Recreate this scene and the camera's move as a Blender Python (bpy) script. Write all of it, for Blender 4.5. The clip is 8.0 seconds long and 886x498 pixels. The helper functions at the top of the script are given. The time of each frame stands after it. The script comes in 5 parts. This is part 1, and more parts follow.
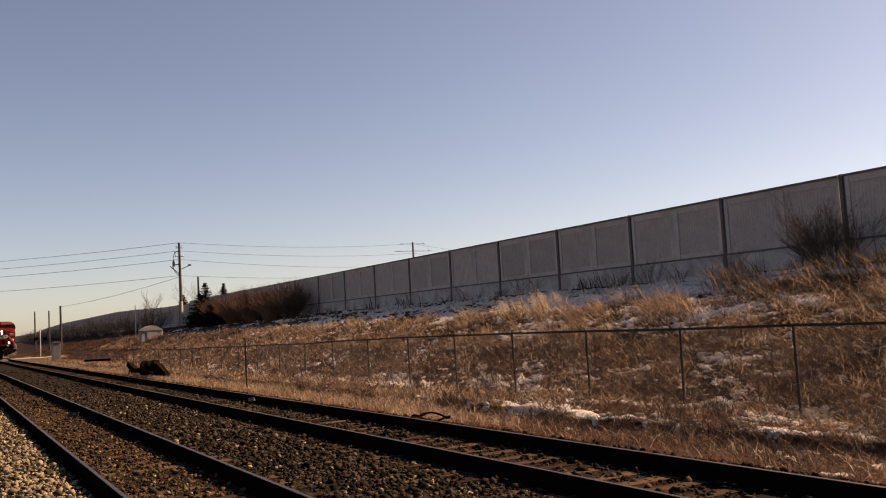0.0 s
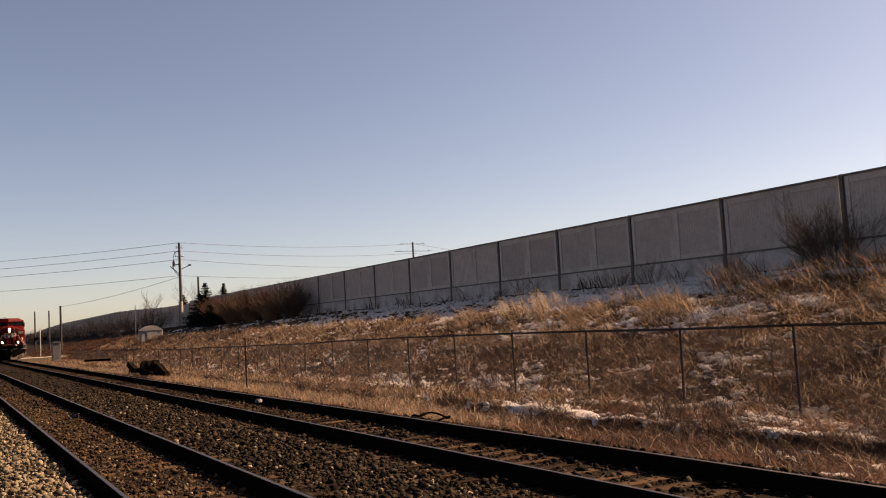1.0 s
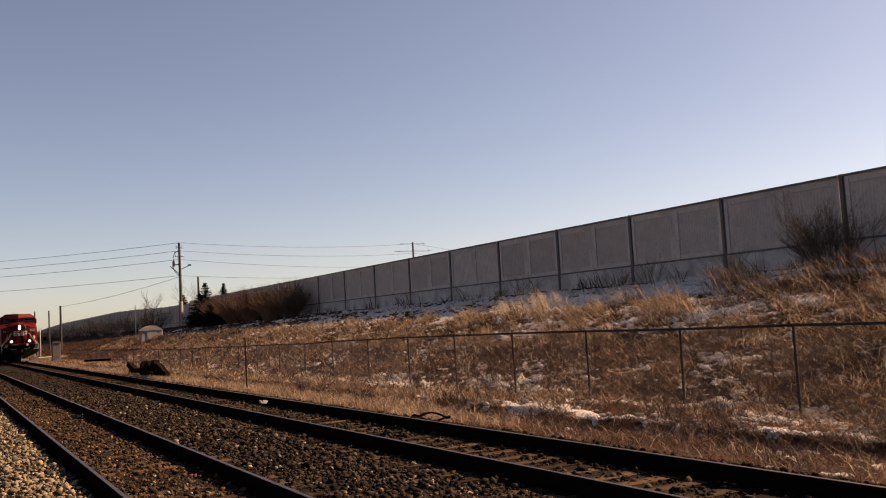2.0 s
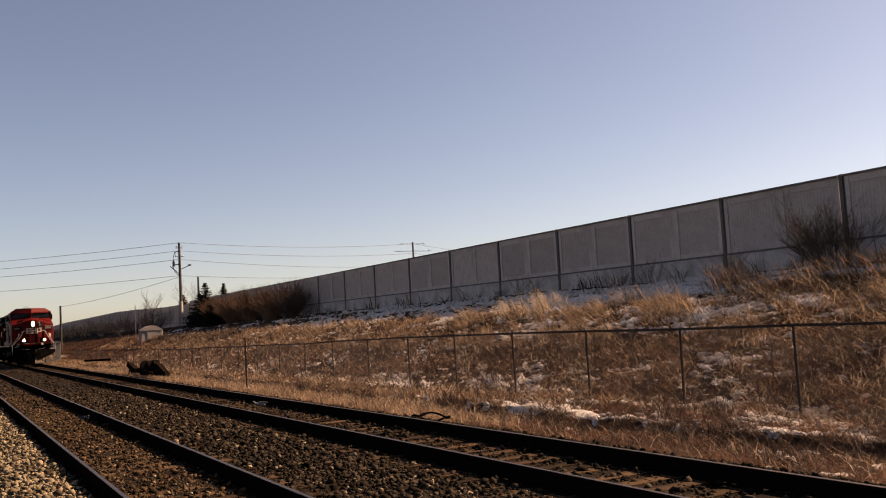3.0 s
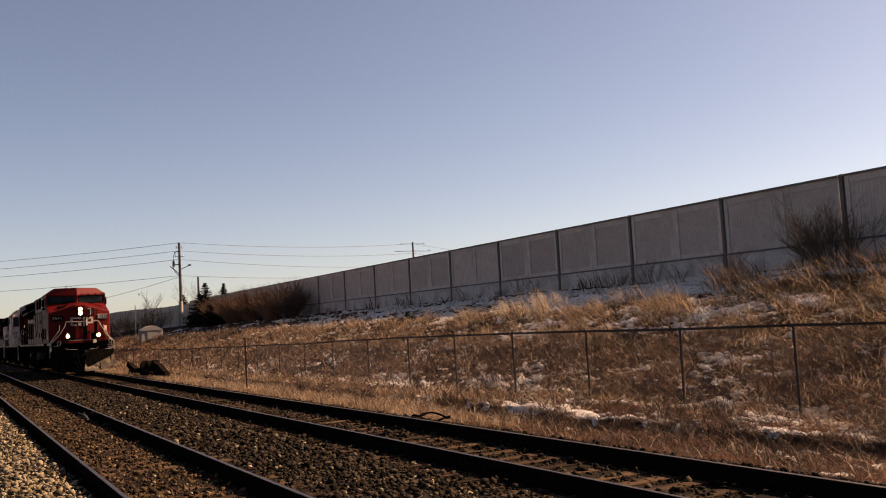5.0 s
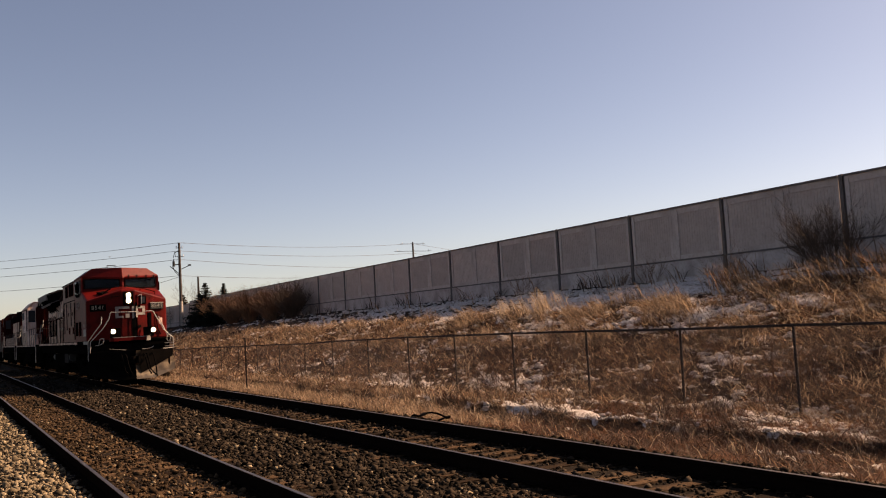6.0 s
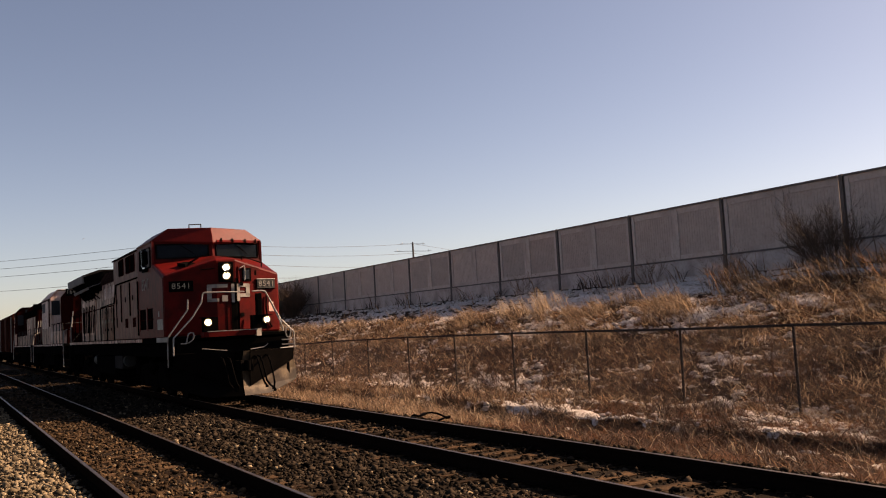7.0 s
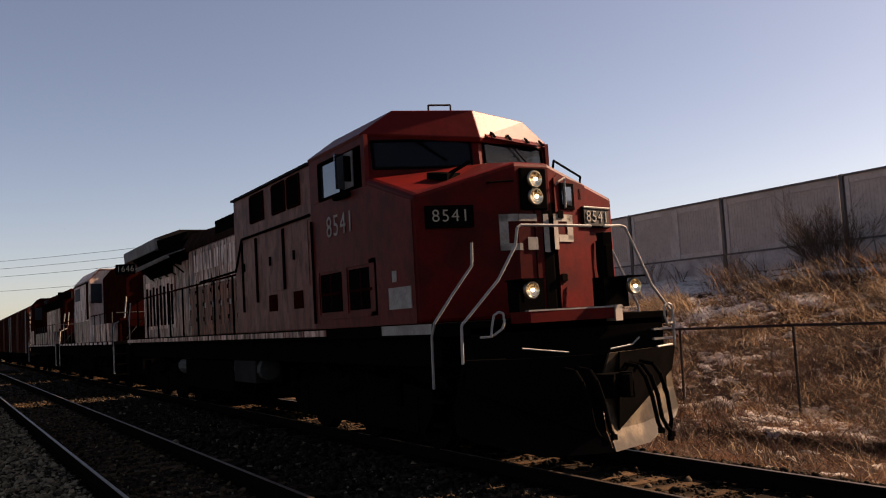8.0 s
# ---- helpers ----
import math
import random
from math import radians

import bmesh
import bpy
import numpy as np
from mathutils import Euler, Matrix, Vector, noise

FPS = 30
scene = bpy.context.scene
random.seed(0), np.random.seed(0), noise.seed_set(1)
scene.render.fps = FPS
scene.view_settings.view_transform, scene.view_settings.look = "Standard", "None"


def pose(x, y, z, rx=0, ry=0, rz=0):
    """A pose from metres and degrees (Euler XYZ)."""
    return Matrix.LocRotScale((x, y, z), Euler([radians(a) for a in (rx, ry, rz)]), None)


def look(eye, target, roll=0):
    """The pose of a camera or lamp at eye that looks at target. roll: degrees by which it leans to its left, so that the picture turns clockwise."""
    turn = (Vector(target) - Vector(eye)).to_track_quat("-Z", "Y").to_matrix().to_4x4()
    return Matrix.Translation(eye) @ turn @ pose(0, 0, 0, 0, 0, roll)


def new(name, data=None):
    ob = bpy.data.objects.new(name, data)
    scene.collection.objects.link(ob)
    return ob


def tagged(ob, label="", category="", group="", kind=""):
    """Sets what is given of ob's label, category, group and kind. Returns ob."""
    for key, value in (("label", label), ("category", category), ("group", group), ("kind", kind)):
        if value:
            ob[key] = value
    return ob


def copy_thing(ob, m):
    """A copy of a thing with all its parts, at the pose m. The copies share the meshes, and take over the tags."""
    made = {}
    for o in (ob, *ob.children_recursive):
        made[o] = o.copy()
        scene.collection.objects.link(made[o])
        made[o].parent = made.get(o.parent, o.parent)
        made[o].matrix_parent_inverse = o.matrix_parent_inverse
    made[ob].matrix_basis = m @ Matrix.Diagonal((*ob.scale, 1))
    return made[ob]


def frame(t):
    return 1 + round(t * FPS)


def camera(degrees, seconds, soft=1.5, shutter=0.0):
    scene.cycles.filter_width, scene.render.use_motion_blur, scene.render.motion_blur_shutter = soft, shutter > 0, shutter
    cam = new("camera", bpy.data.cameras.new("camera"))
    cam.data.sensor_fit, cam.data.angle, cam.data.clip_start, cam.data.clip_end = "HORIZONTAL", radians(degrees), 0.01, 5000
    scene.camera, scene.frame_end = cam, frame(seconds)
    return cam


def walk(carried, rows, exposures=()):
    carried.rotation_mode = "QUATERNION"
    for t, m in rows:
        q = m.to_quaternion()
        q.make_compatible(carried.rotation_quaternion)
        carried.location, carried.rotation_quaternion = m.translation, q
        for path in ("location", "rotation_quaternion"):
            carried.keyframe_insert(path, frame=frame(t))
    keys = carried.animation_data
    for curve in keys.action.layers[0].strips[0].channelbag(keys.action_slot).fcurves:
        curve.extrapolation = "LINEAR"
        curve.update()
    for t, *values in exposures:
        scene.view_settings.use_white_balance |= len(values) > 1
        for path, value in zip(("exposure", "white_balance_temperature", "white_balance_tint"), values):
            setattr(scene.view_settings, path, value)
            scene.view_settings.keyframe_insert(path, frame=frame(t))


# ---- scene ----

# ---- camera: on a tripod beside the near track ----
EYE = (0.0, 0.0, 1.692)
AIM = (math.sin(0.5121) * math.cos(0.0787), math.cos(0.5121) * math.cos(0.0787), 1.692 + math.sin(0.0787))
cam = camera(52.35, 8.0, 1.1)
view = look(EYE, AIM, -math.degrees(0.0574))
walk(cam, [(0.0, view), (8.0, view)], [(0.0, 1.52, 8500, 23), (8.0, 1.52, 8500, 23)])

# ---- light: low winter sun behind the noise wall ----
SUN_EL, SUN_AZ = radians(35), math.atan2(1.0, -0.13)     # azimuth from +Y towards +X
world = bpy.data.worlds.new("sky")
scene.world = world
world.use_nodes = True
wn = world.node_tree
sky = wn.nodes.new("ShaderNodeTexSky")
sky.sky_type, sky.sun_disc = "NISHITA", False
sky.sun_elevation, sky.sun_rotation = SUN_EL, SUN_AZ
sky.air_density, sky.dust_density, sky.ozone_density = 0.7, 0.75, 1.4
wn.nodes["Background"].inputs["Strength"].default_value = 0.05
wn.links.new(sky.outputs[0], wn.nodes["Background"].inputs["Color"])
sun_data = bpy.data.lights.new("sun", "SUN")
sun_data.energy, sun_data.angle, sun_data.color = 5.0, radians(0.6), (1.0, 0.83, 0.665)
sun = new("sun", sun_data)
sun_dir = Vector((math.sin(SUN_AZ) * math.cos(SUN_EL), math.cos(SUN_AZ) * math.cos(SUN_EL), math.sin(SUN_EL)))
sun.matrix_world = look(sun_dir * 60, (0, 0, 0))


# ---- materials ----
def material(name, base, rough=0.8, metal=0.0, second=None, scale=6.0, amount=0.5, bump=0.0, bump_scale=40.0,
             stain=None, stain_scale=1.2, stain_amount=0.0, per_object=0.0, island=0.0, emit=None, strength=0.0, stretch=(1, 1, 1), spec=0.3, thin=0.0):
    """Two scales of noise over a base colour, an optional stain, relief and a random tone for each piece."""
    m = bpy.data.materials.new(name)
    m.use_nodes = True
    nt, bs = m.node_tree, m.node_tree.nodes["Principled BSDF"]
    bs.inputs["Roughness"].default_value, bs.inputs["Metallic"].default_value = rough, metal
    bs.inputs["Specular IOR Level"].default_value = spec
    co = nt.nodes.new("ShaderNodeTexCoord")
    mp = nt.nodes.new("ShaderNodeMapping")
    mp.inputs["Scale"].default_value = stretch
    nt.links.new(co.outputs["Object"], mp.inputs["Vector"])

    def tex(s, detail=6):
        n = nt.nodes.new("ShaderNodeTexNoise")
        n.inputs["Scale"].default_value, n.inputs["Detail"].default_value = s, detail
        nt.links.new(mp.outputs[0], n.inputs["Vector"])
        return n.outputs["Fac"]

    def ramp(src, lo, hi):
        n = nt.nodes.new("ShaderNodeMapRange")
        n.inputs["From Min"].default_value, n.inputs["From Max"].default_value = lo, hi
        nt.links.new(src, n.inputs["Value"])
        return n.outputs[0]

    def mix(a, b, fac, mode="MIX"):
        n = nt.nodes.new("ShaderNodeMix")
        n.data_type, n.blend_type = "RGBA", mode
        for sock, v in ((n.inputs["Factor"], fac), (n.inputs["A"], a), (n.inputs["B"], b)):
            if isinstance(v, (int, float)):
                sock.default_value = v
            elif isinstance(v, tuple):
                sock.default_value = (*v, 1.0)
            else:
                nt.links.new(v, sock)
        return n.outputs["Result"]

    def times(src, k):
        n = nt.nodes.new("ShaderNodeMath")
        n.operation = "MULTIPLY"
        nt.links.new(src, n.inputs[0])
        n.inputs[1].default_value = k
        return n.outputs[0]

    col = base
    if second:
        col = mix(col, second, times(ramp(tex(scale), 0.35, 0.65), amount))
        col = mix(col, tuple(c * 0.6 for c in second), times(ramp(tex(scale * 6, 3), 0.45, 0.7), amount * 0.5))
    if stain:
        col = mix(col, stain, times(ramp(tex(stain_scale), 0.48, 0.62), stain_amount))
    if per_object or island:
        if island:
            rnd = nt.nodes.new("ShaderNodeNewGeometry").outputs["Random Per Island"]
        else:
            rnd = nt.nodes.new("ShaderNodeObjectInfo").outputs["Random"]
        k = island or per_object
        hs = nt.nodes.new("ShaderNodeHueSaturation")
        val = nt.nodes.new("ShaderNodeMapRange")
        val.inputs["To Min"].default_value, val.inputs["To Max"].default_value = 1 - k, 1 + k
        nt.links.new(rnd, val.inputs["Value"])
        nt.links.new(val.outputs[0], hs.inputs["Value"])
        if isinstance(col, tuple):
            hs.inputs["Color"].default_value = (*col, 1)
        else:
            nt.links.new(col, hs.inputs["Color"])
        col = hs.outputs["Color"]
    if isinstance(col, tuple):
        bs.inputs["Base Color"].default_value = (*col, 1)
    else:
        nt.links.new(col, bs.inputs["Base Color"])
    if thin:
        tr = nt.nodes.new("ShaderNodeBsdfTranslucent")
        nt.links.new(col, tr.inputs["Color"])
        both = nt.nodes.new("ShaderNodeMixShader")
        both.inputs[0].default_value = thin
        nt.links.new(bs.outputs[0], both.inputs[1])
        nt.links.new(tr.outputs[0], both.inputs[2])
        nt.links.new(both.outputs[0], nt.nodes["Material Output"].inputs["Surface"])
    if bump:
        b = nt.nodes.new("ShaderNodeBump")
        b.inputs["Strength"].default_value, b.inputs["Distance"].default_value = bump, 0.02
        nt.links.new(tex(bump_scale), b.inputs["Height"])
        nt.links.new(b.outputs[0], bs.inputs["Normal"])
    if emit:
        bs.inputs["Emission Color"].default_value = (*emit, 1)
        bs.inputs["Emission Strength"].default_value = strength
    return m


def glass_material(name, tint):
    m = bpy.data.materials.new(name)
    m.use_nodes = True
    bs = m.node_tree.nodes["Principled BSDF"]
    bs.inputs["Base Color"].default_value = (*tint, 1)
    bs.inputs["Roughness"].default_value = 0.06
    bs.inputs["Transmission Weight"].default_value = 0.9
    bs.inputs["IOR"].default_value = 1.2
    return m


EARTH = material("earth", (0.02392, 0.0138, 0.00874), 0.95, second=(0.0506, 0.02944, 0.01748), scale=3, amount=0.8, bump=0.9, bump_scale=30, stain=(0.01104, 0.0069, 0.0046), stain_scale=0.7, stain_amount=0.6, spec=0.05)
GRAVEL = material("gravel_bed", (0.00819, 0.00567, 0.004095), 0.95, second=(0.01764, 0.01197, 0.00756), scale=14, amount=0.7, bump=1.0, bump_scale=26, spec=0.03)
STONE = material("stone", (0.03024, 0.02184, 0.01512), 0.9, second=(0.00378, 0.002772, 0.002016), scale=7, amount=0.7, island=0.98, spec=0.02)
STONE_BROWN = material("brown_stone", (0.05208, 0.03192, 0.01764), 0.9, second=(0.01008, 0.00672, 0.0042), scale=7, amount=0.7, island=0.97, spec=0.03)
STONE_PALE = material("pale_stone", (0.147, 0.1126, 0.07224), 0.9, second=(0.0378, 0.02688, 0.01764), scale=9, amount=0.6, island=0.95, spec=0.03)
TIE_WOOD = material("tie_wood", (0.05544, 0.03192, 0.01764), 0.9, second=(0.01008, 0.006552, 0.0042), scale=5, amount=0.85, bump=0.7, bump_scale=30, per_object=0.85, stretch=(0.25, 3, 3), spec=0.03)
TIE_OLD = material("old_tie", (0.00675, 0.00495, 0.00405), 0.9, second=(0.01575, 0.01125, 0.007875), scale=5, amount=0.5, bump=0.6, spec=0.0)
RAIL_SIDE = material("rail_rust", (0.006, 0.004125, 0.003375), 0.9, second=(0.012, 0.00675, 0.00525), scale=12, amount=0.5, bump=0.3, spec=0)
RAIL_TOP = material("rail_steel", (0.15, 0.115, 0.092), 0.45, 1.0, second=(0.08, 0.06, 0.05), scale=3, amount=0.5)
SNOW = material("snow", (0.5888, 0.5428, 0.506), 0.8, second=(0.276, 0.2208, 0.1794), scale=5, amount=0.7, bump=0.9, bump_scale=18, spec=0.1)
STRAW = material("straw", (0.3036, 0.1674, 0.08648), 0.8, second=(0.05336, 0.02484, 0.0138), scale=1.4, amount=0.92, island=0.9, thin=0.4)
STRAW_DARK = material("rust_straw", (0.1196, 0.05428, 0.02944), 0.85, second=(0.02024, 0.01012, 0.006992), scale=1.2, amount=0.95, island=0.93, thin=0.35)
REED = material("reed", (0.2668, 0.1794, 0.1104), 0.75, second=(0.1104, 0.06072, 0.03404), scale=0.9, amount=0.9, island=0.8, thin=0.4)
PALE_STALK = material("pale_stalk", (0.506, 0.3864, 0.2668), 0.75, second=(0.276, 0.184, 0.115), scale=0.8, amount=0.7, island=0.5, thin=0.4)
TWIG = material("twig", (0.06075, 0.0405, 0.02997), 0.9, second=(0.1053, 0.0648, 0.0405), scale=4, amount=0.6, island=0.3)
HEDGE_TWIG = material("hedge_twig", (0.17, 0.092, 0.050), 0.9, second=(0.08, 0.042, 0.024), scale=2, amount=0.6, island=0.5)
NEEDLE = material("needle", (0.008, 0.011, 0.007), 0.85, second=(0.004, 0.006, 0.004), scale=2, amount=0.6, island=0.4, spec=0.1)
CONCRETE = material("concrete_panel", (0.47, 0.395, 0.355), 0.9, second=(0.38, 0.315, 0.28), scale=1.3, amount=0.6, bump=0.35, bump_scale=35, stain=(0.31, 0.255, 0.225), stain_scale=0.6, stain_amount=0.5, per_object=0.07)
CONCRETE_RIB = material("concrete_rib", (0.42, 0.345, 0.305), 0.9, second=(0.34, 0.28, 0.245), scale=1.7, amount=0.6, bump=0.3, bump_scale=45, per_object=0.10)
PLINTH = material("concrete_plinth", (0.46, 0.40, 0.37), 0.9, second=(0.35, 0.305, 0.285), scale=2.0, amount=0.7, bump=0.4, bump_scale=30, stain=(0.2, 0.165, 0.145), stain_scale=1.0, stain_amount=0.5)
WALL_POST = material("wall_post", (0.11, 0.095, 0.088), 0.8, second=(0.075, 0.065, 0.06), scale=3, amount=0.6)
COPING = material("coping", (0.10, 0.085, 0.08), 0.8, second=(0.15, 0.13, 0.12), scale=4, amount=0.5)
FENCE_STEEL = material("fence_steel", (0.0375, 0.03, 0.02625), 0.7, 0.3, second=(0.02625, 0.0165, 0.012), scale=10, amount=0.6, spec=0.1)
WIRE = material("wire", (0.14, 0.115, 0.10), 0.6, 0.5)
POLE_WOOD = material("pole_wood", (0.065, 0.052, 0.045), 0.9, second=(0.032, 0.026, 0.022), scale=4, amount=0.7, bump=0.4, stretch=(4, 4, 0.4))
DARK_POLE = material("dark_pole", (0.035, 0.028, 0.025), 0.9, second=(0.02, 0.017, 0.014), scale=4, amount=0.6)
CABLE = material("cable", (0.055, 0.055, 0.06), 0.8)
DULL_STEEL = material("dull_steel", (0.04125, 0.04125, 0.039), 0.7, second=(0.0225, 0.021, 0.0195), scale=4, amount=0.6, spec=0.1)
DUST_GREY = material("dusty_grey", (0.17, 0.155, 0.143), 0.8, second=(0.085, 0.075, 0.07), scale=3, amount=0.7)
GREY_STEEL = material("grey_steel", (0.42, 0.42, 0.42), 0.5, 0.3, second=(0.3, 0.3, 0.3), scale=3, amount=0.5)
SHED = material("shed_panel", (0.30, 0.265, 0.235), 0.8, second=(0.21, 0.185, 0.16), scale=2, amount=0.6)
ASPHALT = material("crossing_plank", (0.255, 0.21, 0.15), 0.95, second=(0.15, 0.12, 0.09), scale=6, amount=0.6)
RED = material("red_paint", (0.092, 0.0038, 0.0027), 0.5, second=(0.054, 0.0027, 0.0021), scale=2.2, amount=0.65, bump=0.06, bump_scale=12, stain=(0.020, 0.003, 0.0021), stain_scale=1.8, stain_amount=0.55, spec=0.06)
ROOF_RED = material("sunned_roof_red", (0.105, 0.006, 0.0045), 0.46, second=(0.07, 0.0045, 0.0034), scale=1.8, amount=0.6, bump=0.08, bump_scale=9, stain=(0.03, 0.004, 0.003), stain_scale=2.2, stain_amount=0.4, spec=0.085)
CAB_RED = material("cab_side_red", (0.115, 0.0125, 0.0105), 0.5, second=(0.082, 0.0085, 0.007), scale=2.2, amount=0.8, bump=0.06, bump_scale=14, stain=(0.035, 0.006, 0.0048), stain_scale=5.0, stain_amount=0.5, stretch=(1, 1.2, 0.7), spec=0.04)
RED_FADED = material("faded_red_paint", (0.31, 0.092, 0.046), 0.5, second=(0.085, 0.016, 0.0095), scale=3.4, amount=0.95, bump=0.1, bump_scale=14, stain=(0.008, 0.0032, 0.0024), stain_scale=6.0, stain_amount=0.9, stretch=(1, 1.6, 0.42), spec=0.055, per_object=0.32)
DUSTY_MAROON = material("dusty_maroon_paint", (0.185, 0.072, 0.055), 0.5, second=(0.12, 0.031, 0.022), scale=2.0, amount=0.9, bump=0.08, bump_scale=14, stain=(0.035, 0.012, 0.009), stain_scale=4.5, stain_amount=0.6, stretch=(1, 1.2, 0.6), spec=0.055, per_object=0.15)
HOOD_WORN = material("worn_hood_paint", (0.70, 0.46, 0.365), 0.5, second=(0.17, 0.05, 0.03), scale=3.4, amount=0.95, bump=0.1, bump_scale=14, stain=(0.012, 0.0048, 0.0038), stain_scale=5.6, stain_amount=0.9, stretch=(1, 1.8, 0.36), per_object=0.3, spec=0.07)
RED_DARK = material("dark_red_paint", (0.026, 0.0042, 0.0032), 0.9, second=(0.0115, 0.0026, 0.0022), scale=2, amount=0.6, spec=0.0)
PALE_PANEL = material("bleached_paint", (0.80, 0.66, 0.58), 0.7, second=(0.45, 0.17, 0.10), scale=2.6, amount=0.6, stain=(0.05, 0.02, 0.015), stain_scale=3.4, stain_amount=0.6, stretch=(1, 2.0, 0.45), spec=0.1)
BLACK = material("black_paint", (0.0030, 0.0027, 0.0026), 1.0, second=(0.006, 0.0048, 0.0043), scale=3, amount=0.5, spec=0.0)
SOOT = material("soot_roof", (0.012, 0.0105, 0.0105), 0.9, second=(0.026, 0.021, 0.0195), scale=2, amount=0.6, spec=0.03)
SOOT_BROWN = material("sooty_red_roof", (0.034, 0.016, 0.012), 0.9, second=(0.012, 0.008, 0.007), scale=2.5, amount=0.8, stretch=(1, 1.6, 0.5), spec=0.0)
WHITE = material("white_paint", (0.315, 0.285, 0.2513), 0.7, second=(0.1875, 0.1575, 0.135), scale=5, amount=0.7, spec=0.1)
HANDRAIL = material("handrail_paint", (0.3, 0.2775, 0.2513), 0.5, second=(0.165, 0.15, 0.135), scale=8, amount=0.5)
CHROME = material("bright_metal", (0.275, 0.235, 0.18), 0.35, 1.0)
# worn plow steel, lightened for the sunlight on its sunny wing
PLOW_SUNLIT = material("plow_steel_sunlit", (0.115, 0.085, 0.056), 0.6, 0.1, second=(0.04, 0.028, 0.02), scale=4, amount=0.85, stain=(0.014, 0.010, 0.008), stain_scale=2.2, stain_amount=0.8, spec=0.1)
WINDOW = glass_material("cab_glass", (0.035, 0.045, 0.05))
SIDE_GLASS = material("side_glass", (0.15, 0.17, 0.19), 0.05, 0.9, second=(0.11, 0.125, 0.14), scale=1, amount=0.4)
CAB_DARK = material("cab_interior", (0.02, 0.02, 0.022), 0.8)
LAMP = material("headlamp_glow", (1, 0.95, 0.85), 0.3, emit=(1.0, 0.84, 0.58), strength=34.0)
REFLECTOR = material("mirror_reflector", (0.86, 0.72, 0.50), 0.16, 1.0)
NUMBER_GLOW = material("number_glow", (0.21, 0.196, 0.1645), 0.6, emit=(1.0, 0.9, 0.7), strength=0.006)
BOXCAR = material("boxcar_red", (0.075, 0.018, 0.0105), 0.85, second=(0.038, 0.010, 0.0066), scale=1.5, amount=0.7, stain=(0.012, 0.006, 0.0045), stain_scale=2.5, stain_amount=0.7, stretch=(1, 1.4, 0.6), spec=0.015)
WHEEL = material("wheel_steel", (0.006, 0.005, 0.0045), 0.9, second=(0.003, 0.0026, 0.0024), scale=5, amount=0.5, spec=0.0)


# ---- mesh helpers ----
class Build:
    """Collects boxes, rods and prisms into one mesh."""

    def __init__(self):
        self.v, self.f = [], []

    def add(self, verts, faces):
        n = len(self.v)
        self.v += [tuple(q) for q in verts]
        self.f += [tuple(n + i for i in q) for q in faces]
        return self

    def box(self, x0, x1, y0, y1, z0, z1, turn=None, about=None):
        vs = [Vector(q) for q in ((x0, y0, z0), (x1, y0, z0), (x1, y1, z0), (x0, y1, z0), (x0, y0, z1), (x1, y0, z1), (x1, y1, z1), (x0, y1, z1))]
        if turn:
            c = Vector(about) if about else sum(vs, Vector()) / 8
            e = Euler([radians(a) for a in turn]).to_matrix()
            vs = [c + e @ (q - c) for q in vs]
        return self.add(vs, ((3, 2, 1, 0), (4, 5, 6, 7), (0, 1, 5, 4), (1, 2, 6, 5), (2, 3, 7, 6), (3, 0, 4, 7)))

    def rod(self, a, b, r, r2=None, n=8):
        a, b = Vector(a), Vector(b)
        r2 = r if r2 is None else r2
        d = (b - a).normalized()
        s = d.orthogonal().normalized()
        t = d.cross(s)
        ring = [(math.cos(2 * math.pi * k / n), math.sin(2 * math.pi * k / n)) for k in range(n)]
        vs = [a + (s * c + t * q) * r for c, q in ring] + [b + (s * c + t * q) * r2 for c, q in ring]
        fs = [(k, (k + 1) % n, n + (k + 1) % n, n + k) for k in range(n)]
        return self.add(vs, fs + [tuple(range(n - 1, -1, -1)), tuple(range(n, 2 * n))])

    def pipe(self, pts, r, n=6):
        for a, b in zip(pts, pts[1:]):
            self.rod(a, b, r, n=n)
        return self

    def loft(self, rings, caps=True):
        """Rings of equal count, joined in order."""
        n = len(rings[0])
        vs = [q for ring in rings for q in ring]
        fs = []
        for k in range(len(rings) - 1):
            for i in range(n):
                j = (i + 1) % n
                fs.append((k * n + i, k * n + j, (k + 1) * n + j, (k + 1) * n + i))
        if caps:
            fs += [tuple(range(n - 1, -1, -1)), tuple(range((len(rings) - 1) * n, len(rings) * n))]
        return self.add(vs, fs)

    def plate(self, corners, thick, direction):
        """A flat panel of given thickness; direction points to its back."""
        d = Vector(direction).normalized() * thick
        n = len(corners)
        a = [Vector(q) for q in corners]
        return self.loft([a, [q + d for q in a]])

    def mesh(self, name, mat):
        me = bpy.data.meshes.new(name)
        me.from_pydata(self.v, [], self.f)
        bm = bmesh.new()
        bm.from_mesh(me)
        bmesh.ops.recalc_face_normals(bm, faces=bm.faces)
        bm.to_mesh(me)
        bm.free()
        me.materials.append(mat)
        return me


def part(name, b, mat, parent=None, label="", bevel=0.0):
    ob = new(name, b.mesh(name, mat))
    ob.parent = parent
    if label:
        tagged(ob, label)
    if bevel:
        mod = ob.modifiers.new("bevel", "BEVEL")
        mod.width, mod.segments, mod.limit_method = bevel, 2, "ANGLE"
    return ob


def thing(name, label, category, group="", kind="", at=(0, 0, 0)):
    ob = new(name)
    ob.location = at
    return tagged(ob, label, category, group, kind)


